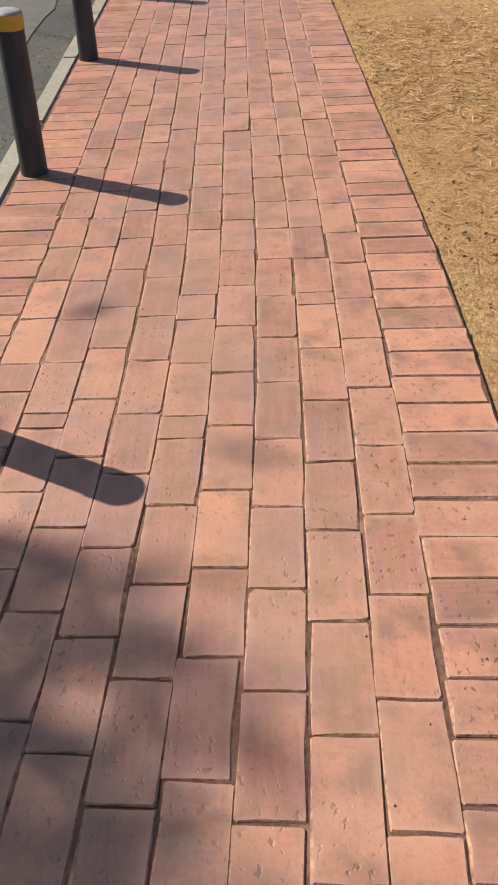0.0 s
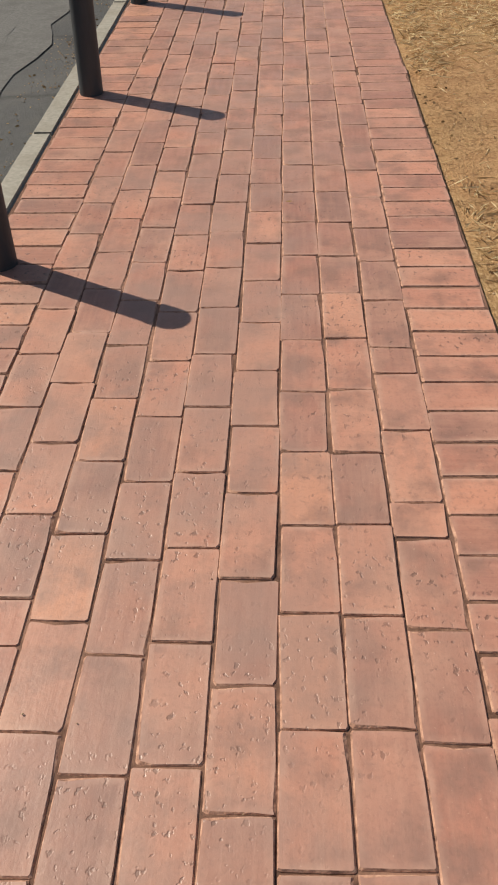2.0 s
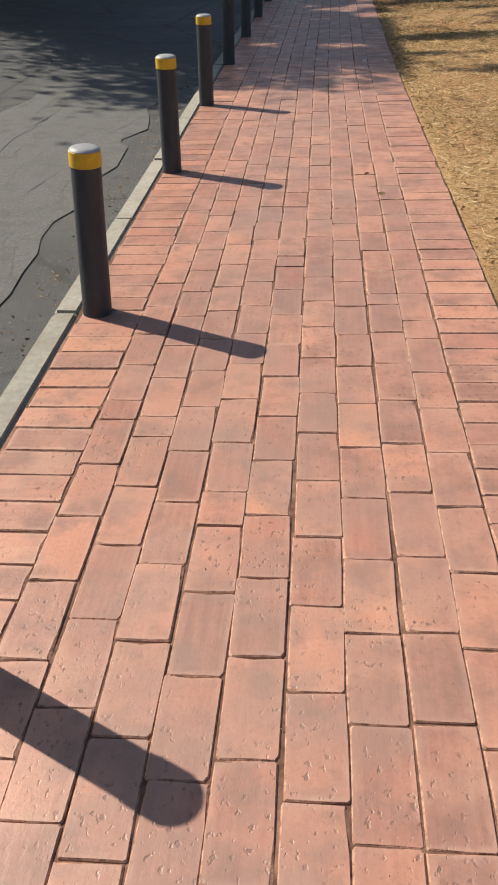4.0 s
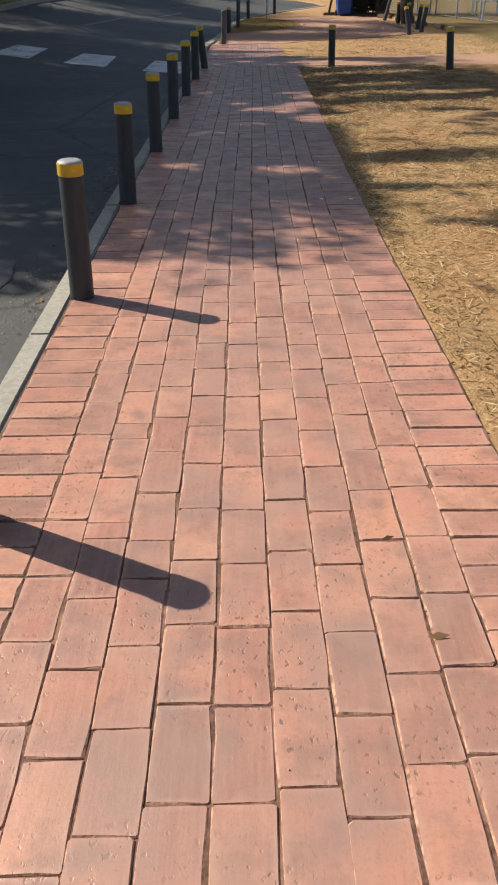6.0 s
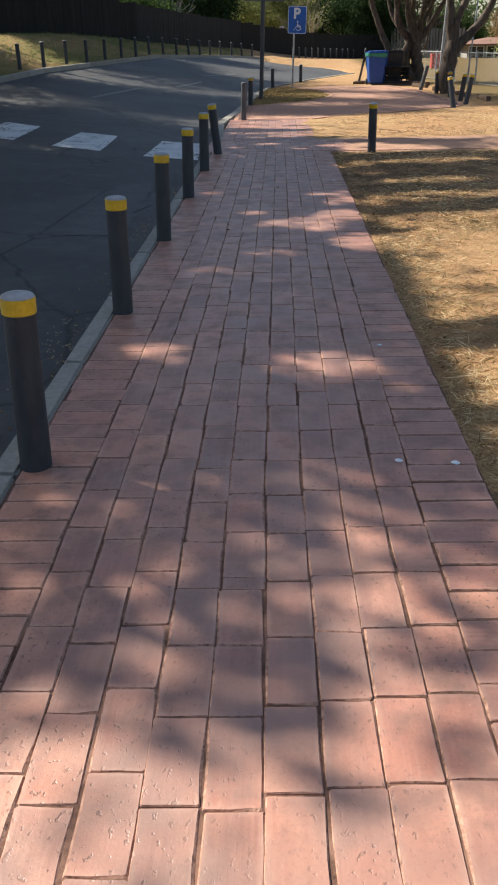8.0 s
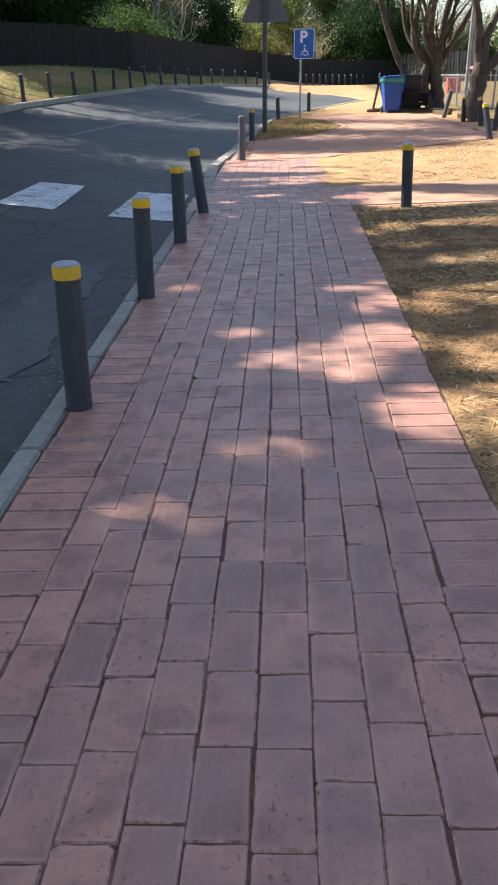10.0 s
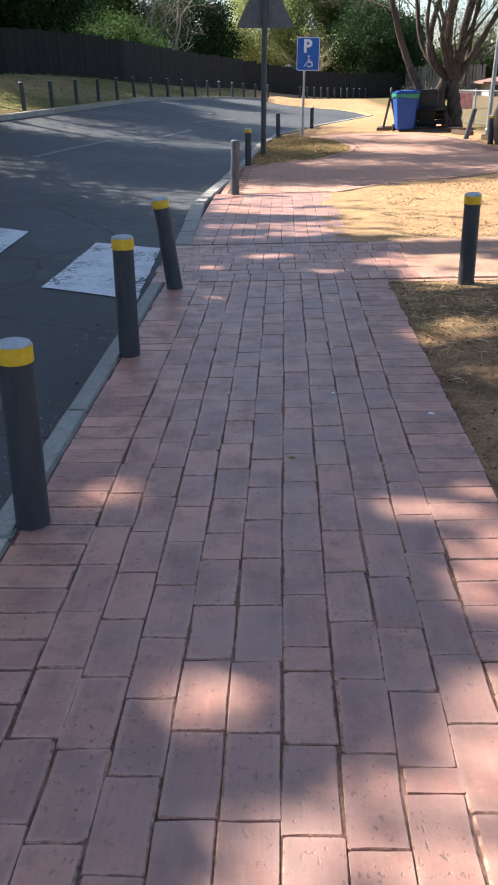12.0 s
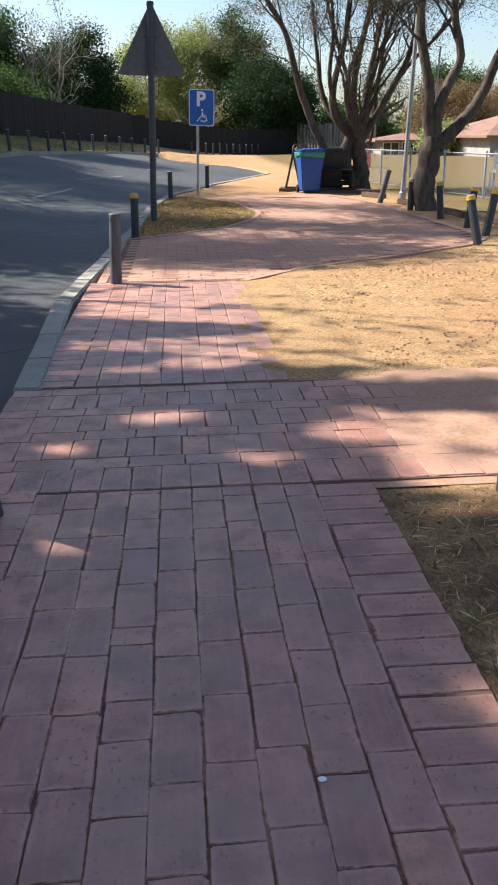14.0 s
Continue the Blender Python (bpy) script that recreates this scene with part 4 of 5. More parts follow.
def grown_tree(name, label, x, y, z, trunk_h, spread, crown_h, leaf, size, per, seed, bark=BARK, radius=0.2, depth=3, clump=0.35, droop=0.0, forks=5, keep=None):
    """A tree with a forked trunk, several orders of branches and a loose crown of small leaves at their tips."""
    rng, nrng = random.Random(seed), np.random.default_rng(seed)
    t = thing(name, label, "tree", m=pose(x, y, z))
    runs, tips = [], []
    lean = Vector((rng.uniform(-0.12, 0.12), rng.uniform(-0.12, 0.12), 1))
    trunk = [lean * (trunk_h * k / 3) + Vector((rng.gauss(0, 0.05), rng.gauss(0, 0.05), 0)) for k in range(4)]
    trunk[0] = Vector((0, 0, -0.15))
    v, f = limb(trunk, radius * 1.35, radius * 0.9, 10, seed)
    part("trunk", tubes("trunk", [(v, f)]), bark, t)
    for k in range(forks):
        a = 2 * math.pi * (k + rng.uniform(-0.3, 0.3)) / forks
        d = Vector((math.cos(a) * spread, math.sin(a) * spread, crown_h * rng.uniform(0.6, 1.1)))
        sprays(trunk[3] - lean * rng.uniform(0, 0.25) * trunk_h, d, d.length * 0.6, radius * 0.55, depth, rng, runs, tips, 6)
    part("branchwork", tubes("branchwork", runs), bark, t)
    centres = [tuple(p) for p in tips]
    part("crown", leaves_mesh(centres, (clump, clump, clump * 0.8), per, size, nrng, droop=droop, keep=keep), leaf, t)
    return t


def bush(name, label, x, y, z, rx, ry, rz, leaf, size, count, seed, clump=0.4, droop=0.0, per=320):
    """A dense crown of leaf clumps with an uneven outline, with stems inside."""
    rng, nrng = random.Random(seed), np.random.default_rng(seed)
    t = thing(name, label, "tree", m=pose(x, y, z))
    centres = []
    while len(centres) < count:
        v = nrng.normal(0, 1, 3)
        v /= np.linalg.norm(v)
        u = nrng.uniform(0.35, 1.0) ** 0.5
        k = 1 + 0.25 * noise.noise(Vector(v) * 2.2 + Vector((seed, 0, 0)))
        p = v * u * k * (rx, ry, rz) + (0, 0, rz)
        if p[2] > 0.1:
            centres.append(p)
    runs = []
    for _ in range(7):
        c0 = centres[rng.randrange(len(centres))]
        runs.append(limb([(rng.uniform(-0.2, 0.2), rng.uniform(-0.2, 0.2), -0.1), (c0[0] * 0.4, c0[1] * 0.4, c0[2] * 0.45), (c0[0] * 0.85, c0[1] * 0.85, c0[2] * 0.9)], 0.09, 0.02, 6, rng.randrange(99)))
    part("stems", tubes("stems", runs), BARK, t)
    part("crown", leaves_mesh(centres, (clump, clump, clump * 0.75), per, size, nrng, droop=droop), leaf, t)
    return t


def limbed_tree(name, label, base, trunks, seed, leaf, sprayed):
    """A tree whose trunk splits low into several long crooked limbs."""
    rng, nrng = random.Random(seed), np.random.default_rng(seed)
    t = thing(name, label, "tree", m=pose(*base))
    tips, twigs = [], []
    for i, (points, r0, r1) in enumerate(trunks):
        part("trunk" if i == 0 else "limb", tubes("limb", [limb(points, r0, r1, 12 if i == 0 else 9, seed + i)]), BARK, t)
        if i == 0:
            continue
        pts = [Vector(p) for p in points]
        for k in range(sprayed):
            at = rng.uniform(0.45, 0.999) * (len(pts) - 1)
            j = int(at)
            d = (pts[j + 1] - pts[j]).normalized() + Vector((rng.gauss(0, 0.5), rng.gauss(0, 0.5), rng.gauss(0.15, 0.3)))
            sprays(pts[j].lerp(pts[j + 1], at - j), d, rng.uniform(0.9, 1.9), r1 * 0.62, 3, rng, twigs, tips, 5)
    part("twigwork", tubes("twigwork", twigs), BARK, t)
    part("crown", leaves_mesh([tuple(p) for p in tips], (0.26, 0.26, 0.2), 44, 0.05, nrng, slim=0.3), leaf, t)
    return t


def trees():
    limbed_tree("tree", "old many-limbed tree with rough bark and thin grey crown", (4.85, 46.6, -0.02), [
        ([(0.1, 0, -0.2), (0.05, 0, 0.4), (-0.05, 0, 0.95), (0.0, 0.05, 1.45)], 0.216, 0.180),
        ([(-0.1, -0.05, 0.2), (-0.65, -0.05, 0.55), (-1.2, -0.1, 1.45), (-1.6, -0.1, 2.4), (-2.0, -0.2, 3.7), (-2.6, -0.2, 4.7), (-3.0, 0, 6.0)], 0.151, 0.038),
        ([(0.0, 0, 1.2), (-0.6, 0.05, 1.7), (-0.75, 0.1, 2.4), (-0.45, 0.1, 3.7), (-0.3, 0.2, 5.6), (-0.5, 0.3, 7.2)], 0.137, 0.038),
        ([(0.0, 0, 1.3), (-0.25, -0.1, 2.0), (-0.2, -0.2, 3.0), (0.1, -0.2, 4.4), (0.4, -0.2, 6.8)], 0.137, 0.038),
        ([(0.05, 0, 1.3), (0.35, 0.1, 1.75), (0.75, 0.1, 2.4), (1.25, 0.1, 3.4), (1.35, 0, 4.6), (1.9, 0, 6.2)], 0.122, 0.038),
        ([(0.05, 0.1, 1.3), (0.15, 0.4, 2.2), (0.5, 0.8, 3.6), (0.9, 1.0, 5.5), (1.0, 1.4, 7.0)], 0.108, 0.038),
        ([(-0.2, 0.1, 1.2), (-0.9, 0.5, 2.2), (-1.1, 0.8, 3.7), (-1.3, 1.0, 5.6)], 0.094, 0.030),
        ([(-0.15, -0.1, 1.3), (-0.5, -0.4, 2.4), (-0.1, -0.6, 3.8), (0.5, -0.7, 5.4)], 0.086, 0.030),
        ([(0.0, 0, 1.25), (-0.15, 0.2, 2.1), (-0.5, 0.3, 3.2), (-0.9, 0.4, 4.6), (-1.0, 0.5, 6.2)], 0.08, 0.03),
        ([(0.05, 0, 1.3), (0.1, -0.15, 2.2), (0.35, -0.2, 3.2), (0.8, -0.2, 4.3), (1.3, -0.3, 5.6)], 0.085, 0.03),
        ([(0.3, 0.1, 1.7), (0.45, 0.3, 2.6), (0.6, 0.3, 3.6), (0.7, 0.5, 5.0)], 0.07, 0.03),
        ([(-0.5, 0.05, 1.65), (-0.85, 0.0, 2.6), (-0.8, -0.1, 3.8), (-0.95, -0.1, 5.2)], 0.07, 0.03),
        ([(0.1, 0, 1.3), (0.5, -0.3, 2.1), (1.0, -0.4, 2.9), (1.9, -0.5, 3.8), (2.6, -0.5, 4.8)], 0.075, 0.03),
        ([(0.0, 0, 0.1), (-0.35, 0.05, 0.5), (-0.35, 0.05, 1.1), (-0.15, 0.02, 1.5)], 0.20, 0.13),
    ], 41, LEAF_GREY, 6)
    limbed_tree("tree", "leaning tree with shaggy bark forking into three limbs", (4.80, 39.6, -0.03), [
        ([(0.0, 0, -0.2), (-0.1, 0, 0.35), (-0.05, 0, 0.85), (0.05, 0, 1.35)], 0.227, 0.187),
        ([(0.0, 0, 1.2), (-0.1, 0, 1.7), (-0.12, 0, 2.2), (-0.3, 0, 3.0), (-0.4, 0, 3.8), (-0.9, -0.2, 5.4), (-1.1, 0, 6.8)], 0.134, 0.043),
        ([(0.05, 0, 1.3), (0.08, 0, 1.8), (0.25, 0, 2.25), (0.45, 0.05, 2.7), (0.3, 0.1, 3.5), (0.3, 0.1, 5.2), (0.6, 0.3, 6.8)], 0.118, 0.043),
        ([(0.1, 0, 1.15), (0.45, 0, 1.5), (0.8, 0, 1.9), (1.1, 0, 2.6), (1.5, 0, 3.6), (2.1, 0, 5.2), (2.3, 0.3, 6.6)], 0.143, 0.043),
    ], 57, LEAF_GREY, 11)
    # Tall shade trees on the bank across the road
    for i, (x, y, trunk, spread, high, per) in enumerate(((-7.9, 3.2, 4.4, 2.3, 3.2, 900), (-8.8, 23.1, 2.8, 2.6, 4.3, 340), (-9.6, 27.5, 3.0, 3.0, 5.2, 240), (-10.2, 32.2, 3.0, 2.9, 5.6, 260), (-10.8, 35.6, 3.4, 3.2, 5.8, 190), (-11.0, 41.0, 3.6, 3.4, 6.4, 200), (-13.0, 46.5, 3.6, 3.6, 7.6, 200), (-14.5, 53.0, 3.4, 3.6, 7.4, 200))):
        grown_tree("tree", "tall leafy tree standing on the bank across the road", x, y, ground_z(x, y), trunk, spread, high, LEAF_DARK, 0.16, per, 200 + i, radius=0.24, clump=0.5, keep=crown_openings(x, y, ground_z(x, y)))
    # Behind the dark fence
    for i, (x, y, rx, rz, leaf, size, count, droop, label) in enumerate((
        (-12.2, 63, 4.0, 4.6, LEAF_DARK, 0.16, 240, 0, "dark evergreen tree rising behind the fence"),
        (-15.8, 57, 4.4, 5.0, LEAF_DARK, 0.16, 260, 0, "broad dark evergreen tree rising behind the fence"),
        (-18, 62, 4.2, 4.2, LEAF_DARK, 0.16, 180, 0, "dark evergreen tree rising behind the fence"),
        (-6.0, 84, 2.6, 3.6, LEAF_DARK, 0.16, 140, 0, "tall dark conifer behind the fence"),
        (-11.5, 76, 4.0, 4.0, LEAF_MID, 0.16, 150, 0, "green broadleaf tree behind the fence"),
        (-8.8, 69, 2.6, 1.5, LEAF_MID, 0.13, 90, 0, "sunlit green shrubs behind the fence"),
        (-1.3, 97, 3.2, 4.4, LEAF_PALE, 0.16, 150, 0.8, "pale green weeping tree behind the fence"),
        (1.9, 99, 2.9, 4.6, LEAF_PALE, 0.16, 160, 0.8, "pale green weeping tree behind the fence"),
        (5.3, 99, 2.4, 5.0, LEAF_MID, 0.16, 170, 0.2, "tall green broadleaf tree behind the fence"),
        (7.1, 93, 3.3, 3.1, LEAF_DARK, 0.15, 260, 0, "dark round evergreen crown at the end of the fence"),
        (14.5, 98, 2.6, 1.9, LEAF_MID, 0.15, 90, 0, "green tree beyond the paling fence"),
        (19.5, 88, 3.2, 2.2, LEAF_BROWN, 0.14, 110, 0, "russet leafed tree in a garden beyond the wire fence"),
        (25.5, 92, 3.6, 2.4, LEAF_BROWN, 0.14, 100, 0, "russet leafed tree in a garden beyond the wire fence"),
        (16.8, 80, 1.1, 0.8, LEAF_PALE, 0.18, 50, 0, "low yellow green shrub beyond the wire fence"),
        (22.5, 100, 3.0, 3.3, LEAF_MID, 0.16, 90, 0, "green tree beyond the gardens"),
        (34, 100, 5.0, 3.2, LEAF_MID, 0.3, 110, 0, "green tree beyond the gardens"))):
        bush("tree", label, x, y, max(ground_z(x, y), -0.1), rx, rx, rz, leaf, size, count, 300 + i, 0.34 + rx * 0.05, droop, 420)
    grown_tree("tree", "bare branched tree behind the dark fence", -6.6, 73.5, ground_z(-6.6, 73.5), 1.2, 2.4, 3.6, LEAF_GREY, 0.10, 4, 77, PALE_BARK, 0.14, 4, 0.2, 0, 7)
    grown_tree("tree", "bare pale limbed tree behind the dark fence", 2.6, 92.5, ground_z(2.6, 92.5), 1.0, 2.2, 3.4, LEAF_PALE, 0.12, 5, 78, PALE_BARK, 0.14, 3, 0.25, 0, 6)


def far_woods():
    rng = np.random.default_rng(9)
    centres = []
    for _ in range(900):
        a = rng.uniform(-1.0, 1.0)
        d = rng.uniform(125, 165)
        high = 2.5 + 3.0 * abs(noise.noise((a * 9, d * 0.02, 1))) + (2.0 if a < 0.05 else 0.0)
        centres.append((math.sin(a) * d, math.cos(a) * d + 10, rng.uniform(0, 1) ** 0.7 * high))
    tagged(part("far_woods", leaves_mesh(centres, (1.4, 1.4, 0.7), 34, 0.9, rng), LEAF_MID), "distant belt of trees beyond the gardens", "woods", kind="stuff")


# ---- fences ----
def board_fence():
    line = [(-26, 24), (-17.5, 38), (-11.6, 53), (-6.8, 61), (-2.4, 78.5), (5.9, 89.0), (8.6, 90.2)]
    f = thing("board_fence", "long black wooden board fence on the bank", "fence", kind="structure")
    rng = random.Random(12)
    for (x0, y0), (x1, y1) in zip(line, line[1:]):
        d = Vector((x1 - x0, y1 - y0, 0))
        count = max(1, round(d.length / 1.2))
        turn = math.degrees(math.atan2(d.y, d.x))
        for i in range(count):
            p, q = Vector((x0, y0, 0)) + d * (i / count), Vector((x0, y0, 0)) + d * ((i + 1) / count)
            z = min(ground_z(p.x, p.y), ground_z(q.x, q.y)) - 0.1
            high = 1.75
            bm = bmesh.new()
            step = (q - p).length / 8
            for k in range(8):
                j = rng.uniform(-0.006, 0.006)
                box(bm, (k * step + 0.004, -0.012 + j, 0), ((k + 1) * step - 0.004, 0.012 + j, high + rng.uniform(-0.02, 0.02)))
            m = pose(p.x, p.y, z, 0, 0, turn)
            part("fence_panel", bm, BLACK_WOOD, f, at=m)
            if i % 4 == 0:
                part("fence_post", boxm((-0.05, 0.014, -0.2), (0.05, 0.11, high + 0.04), 0.008), BLACK_WOOD, f, at=m)


def paling_fence():
    f = thing("paling_fence", "grey wooden paling fence at the end of the road", "fence", kind="structure")
    rng = random.Random(13)
    for i in range(26):
        x, y = 8.9 + 0.2 * i, 90.0 - 0.5 * i * 0.2
        part("paling", boxm((-0.085, -0.012, -0.05), (0.085, 0.012, 2.0 + rng.uniform(-0.06, 0.06)), 0.004), GREY_WOOD, f, at=pose(x, y, ground_z(x, y), 0, rng.gauss(0, 0.6), -27))
    for i in range(4):
        x, y = 8.9 + 1.6 * i, 90.2 - 0.8 * i
        part("fence_post", boxm((-0.06, -0.06, -0.1), (0.06, 0.06, 2.4), 0.008), BLACK_WOOD, f, at=pose(x, y, ground_z(x, y)))


def wire_fence():
    """Chain link between steel posts, with a top rail."""
    a, b, high = Vector((5.5, 50.5, 0)), Vector((8.0, 34.0, 0)), 0.95
    f = thing("wire_fence", "low chain link fence on grey steel posts", "fence", kind="structure")
    length = (b - a).length
    turn = math.degrees(math.atan2(b.y - a.y, b.x - a.x))
    m = pose(a.x, a.y, -0.03, 0, 0, turn)
    for i in range(9):
        part("fence_post", turned([(0.026, -0.1), (0.026, high + 0.05), (0.015, high + 0.07)], 10), STEEL, f, at=m @ Matrix.Translation((length * i / 8, 0, 0)))
    part("rail", tubes("rail", [tube([(0, 0, high), (length, 0, high)], [0.018] * 2, 8)]), STEEL, f, at=m)
    part("rail", tubes("rail", [tube([(0, 0, 0.06), (length, 0, 0.06)], [0.008] * 2, 6)]), STEEL, f, at=m)
    verts, faces = [], []
    w = 0.0035
    x = -high
    while x < length:
        for s in (1, -1):
            x0, x1 = (x, x + high) if s > 0 else (x + high, x)
            lo, hi = 0.06, high
            c0, c1 = max(0, min(length, x0)), max(0, min(length, x1))
            if abs(c1 - c0) > 0.02:
                z0 = lo + (hi - lo) * (c0 - x0) / (x1 - x0)
                z1 = lo + (hi - lo) * (c1 - x0) / (x1 - x0)
                o = len(verts)
                verts += [(c0 - w, 0.003 * s, z0), (c0 + w, 0.003 * s, z0), (c1 + w, 0.003 * s, z1), (c1 - w, 0.003 * s, z1)]
                faces.append((o, o + 1, o + 2, o + 3))
        x += 0.075
    part("wire_mesh", mesh_of("wire_mesh", verts, faces), STEEL, f, "woven wire mesh", m)


def utility_pole(x, y, high, lean, r=0.05, label="tall grey steel lamp pole beside the wire fence"):
    p = thing("pole", label, "pole", m=pose(x, y, -0.03, 0, lean, 0))
    part("shaft", turned([(r * 1.2, -0.1), (r, 0.6), (r * 0.75, high), (0.01, high + 0.02)], 12), STEEL, p)
    part("base_sleeve", turned([(r * 1.5, -0.05), (r * 1.5, 0.18), (r * 1.2, 0.2)], 12), STEEL, p)


# ---- things by the bend ----
def wheelie_bin(x, y, turn, material, label, bag=False):
    b = thing("wheelie_bin", label, "bin", m=pose(x, y, -0.005, 0, 0, turn))
    bm = bmesh.new()
    lo = [(-0.215, -0.24, 0.06), (0.215, -0.24, 0.06), (0.215, 0.22, 0.06), (-0.215, 0.22, 0.06)]
    hi = [(-0.285, -0.33, 0.96), (0.285, -0.33, 0.96), (0.285, 0.32, 0.96), (-0.285, 0.32, 0.96)]
    va, vb = [bm.verts.new(p) for p in lo], [bm.verts.new(p) for p in hi]
    bm.faces.new(va[::-1])
    bm.faces.new(vb)
    for k in range(4):
        bm.faces.new((va[k], va[(k + 1) % 4], vb[(k + 1) % 4], vb[k]))
    bmesh.ops.bevel(bm, geom=list(bm.edges), offset=0.03, segments=3, affect="EDGES")
    body = part("body", bm, material, b)
    smooth(body.data, 50)
    part("rim", boxm((-0.30, -0.345, 0.925), (0.30, 0.335, 0.955), 0.008), material, b)
    lid = boxm((-0.30, -0.36, 0.965), (0.30, 0.33, 1.0), 0.012)
    box(lid, (-0.24, -0.28, 0.995), (0.24, 0.26, 1.03), 0.014)
    part("lid", lid, material, b, "closed hinged lid")
    part("handle", tubes("handle", [tube([(-0.22, 0.40, 0.96), (0.22, 0.40, 0.96)], [0.015] * 2, 8), tube([(-0.22, 0.31, 0.94), (-0.22, 0.40, 0.96)], [0.015] * 2, 8), tube([(0.22, 0.31, 0.94), (0.22, 0.40, 0.96)], [0.015] * 2, 8)]), material, b)
    for s in (-1, 1):
        wheel = part("wheel", turned([(0.03, -0.022), (0.09, -0.025), (0.10, -0.012), (0.10, 0.012), (0.09, 0.025), (0.03, 0.022)], 18), RUBBER, b, "black wheel", pose(s * 0.24, 0.24, 0.10, 0, 90, 0))
        part("hub", turned([(0.035, -0.028), (0.035, 0.028)], 12), BIN_DARK, wheel)
    if bag:
        rng = random.Random(4)
        verts, faces, n = [], [], 40
        ring0 = rounded(0.60, 0.68, 0.05, 0, 0, 9)
        n = len(ring0)
        for z, k in ((0.962, 1.0), (0.95, 1.045), (0.90, 1.04), (0.86, 1.03)):
            verts += [(px * k + rng.gauss(0, 0.004), pz * k - 0.005 + rng.gauss(0, 0.004), z + (rng.gauss(0, 0.02) if z < 0.88 else 0)) for px, pz in ring0]
        for j in range(3):
            faces += [(j * n + i, (j + 1) * n + i, (j + 1) * n + (i + 1) % n, j * n + (i + 1) % n) for i in range(n)]
        part("bag_rim", mesh_of("bag", verts, faces), BAG_GREEN, b, "green bin bag folded over the rim")
    return b


def bench_and_junk():
    # A dark low bench with slatted seat beside the bins
    b = thing("bench", "dark weathered wooden bench with slatted top", "bench", m=pose(4.05, 45.6, -0.01, 0, 0, -8))
    for i in range(4):
        part("slat", boxm((-0.42, -0.24 + i * 0.125, 0.50), (0.42, -0.13 + i * 0.125, 0.545), 0.006), BLACK_WOOD, b)
    for i in range(3):
        part("back_slat", boxm((-0.42, 0.26, 0.14 + i * 0.13), (0.42, 0.30, 0.25 + i * 0.13), 0.006), BLACK_WOOD, b)
    for sx in (-0.37, 0.33):
        for sy in (-0.22, 0.2):
            part("leg", boxm((sx, sy, -0.03), (sx + 0.05, sy + 0.05, 0.50), 0.005), BLACK_WOOD, b)
    part("crossbar", boxm((-0.37, -0.21, 0.18), (0.37, -0.17, 0.24), 0.005), BLACK_WOOD, b)
    p = thing("pallet", "low dark timber platform lying on the earth", "platform", m=pose(3.95, 45.45, -0.015, 0, 0, -6))
    for i in range(6):
        part("plank", boxm((-0.75, -0.36 + i * 0.125, 0.075), (0.85, -0.25 + i * 0.125, 0.105), 0.005), BLACK_WOOD, p)
    for sy in (-0.33, 0.0, 0.32):
        part("bearer", boxm((-0.75, sy - 0.04, -0.02), (0.85, sy + 0.04, 0.073), 0.005), BROWN_WOOD, p)
    s = thing("sandwich_board", "dark folding board standing open on a timber foot", "board", m=pose(3.05, 46.3, -0.01, 0, 0, 80))
    part("leaf", boxm((-0.25, -0.02, 0.1), (0.25, 0.02, 1.15), 0.01), DARK_STEEL, s, "", pose(0, -0.2, 0, -10, 0, 0))
    part("leaf", boxm((-0.25, -0.02, 0.1), (0.25, 0.02, 1.15), 0.01), DARK_STEEL, s, "", pose(0, 0.2, 0, 10, 0, 0))
    s.scale.z = 0.82
    part("foot", boxm((-0.38, -0.35, -0.02), (0.38, 0.35, 0.11), 0.015), BROWN_WOOD, s, "brown timber foot")
    part("top_bar", tubes("top_bar", [tube([(-0.22, 0, 1.12), (-0.22, 0, 1.3), (0.0, 0, 1.36), (0.22, 0, 1.3), (0.22, 0, 1.12)], [0.015] * 5, 8)]), DARK_STEEL, s)
    for x, y, l, turn in ((4.55, 43.4, 0.9, -70), (4.75, 41.0, 0.8, -80), (4.95, 38.4, 1.0, -85), (5.15, 36.6, 0.9, -88), (4.7, 44.6, 0.7, -30)):
        k = thing("timber_sleeper", "short brown timber sleeper lying as an edging", "timber", "sleepers along the earth", pose(x, y, -0.02, 0, 0, turn))
        part("beam", boxm((-l / 2, -0.06, 0), (l / 2, 0.06, 0.11), 0.014), BROWN_WOOD, k)
    r = thing("red_box", "small red painted box beyond the fence", "box", m=pose(8.0, 62.0, -0.03))
    part("box_body", boxm((-0.3, -0.25, 0), (0.3, 0.25, 0.62), 0.02), RED_PAINT, r)
    part("box_lid", boxm((-0.32, -0.27, 0.60), (0.32, 0.27, 0.68), 0.015), RED_PAINT, r)
    w = thing("garden_bench", "small white slatted garden bench beyond the fence", "bench", m=pose(8.4, 45.2, -0.02, 0, 0, -35))
    for i in range(3):
        part("slat", boxm((-0.5, -0.2 + i * 0.14, 0.40), (0.5, -0.09 + i * 0.14, 0.43), 0.005), SIGN_WHITE, w)
        part("back_slat", boxm((-0.5, 0.2, 0.52 + i * 0.13), (0.5, 0.23, 0.62 + i * 0.13), 0.005), SIGN_WHITE, w)
    for sx in (-0.48, 0.43):
        part("leg", boxm((sx, -0.2, 0), (sx + 0.05, -0.14, 0.40), 0.004), SIGN_WHITE, w)
        part("leg", boxm((sx, 0.17, 0), (sx + 0.05, 0.23, 0.92), 0.004), SIGN_WHITE, w)


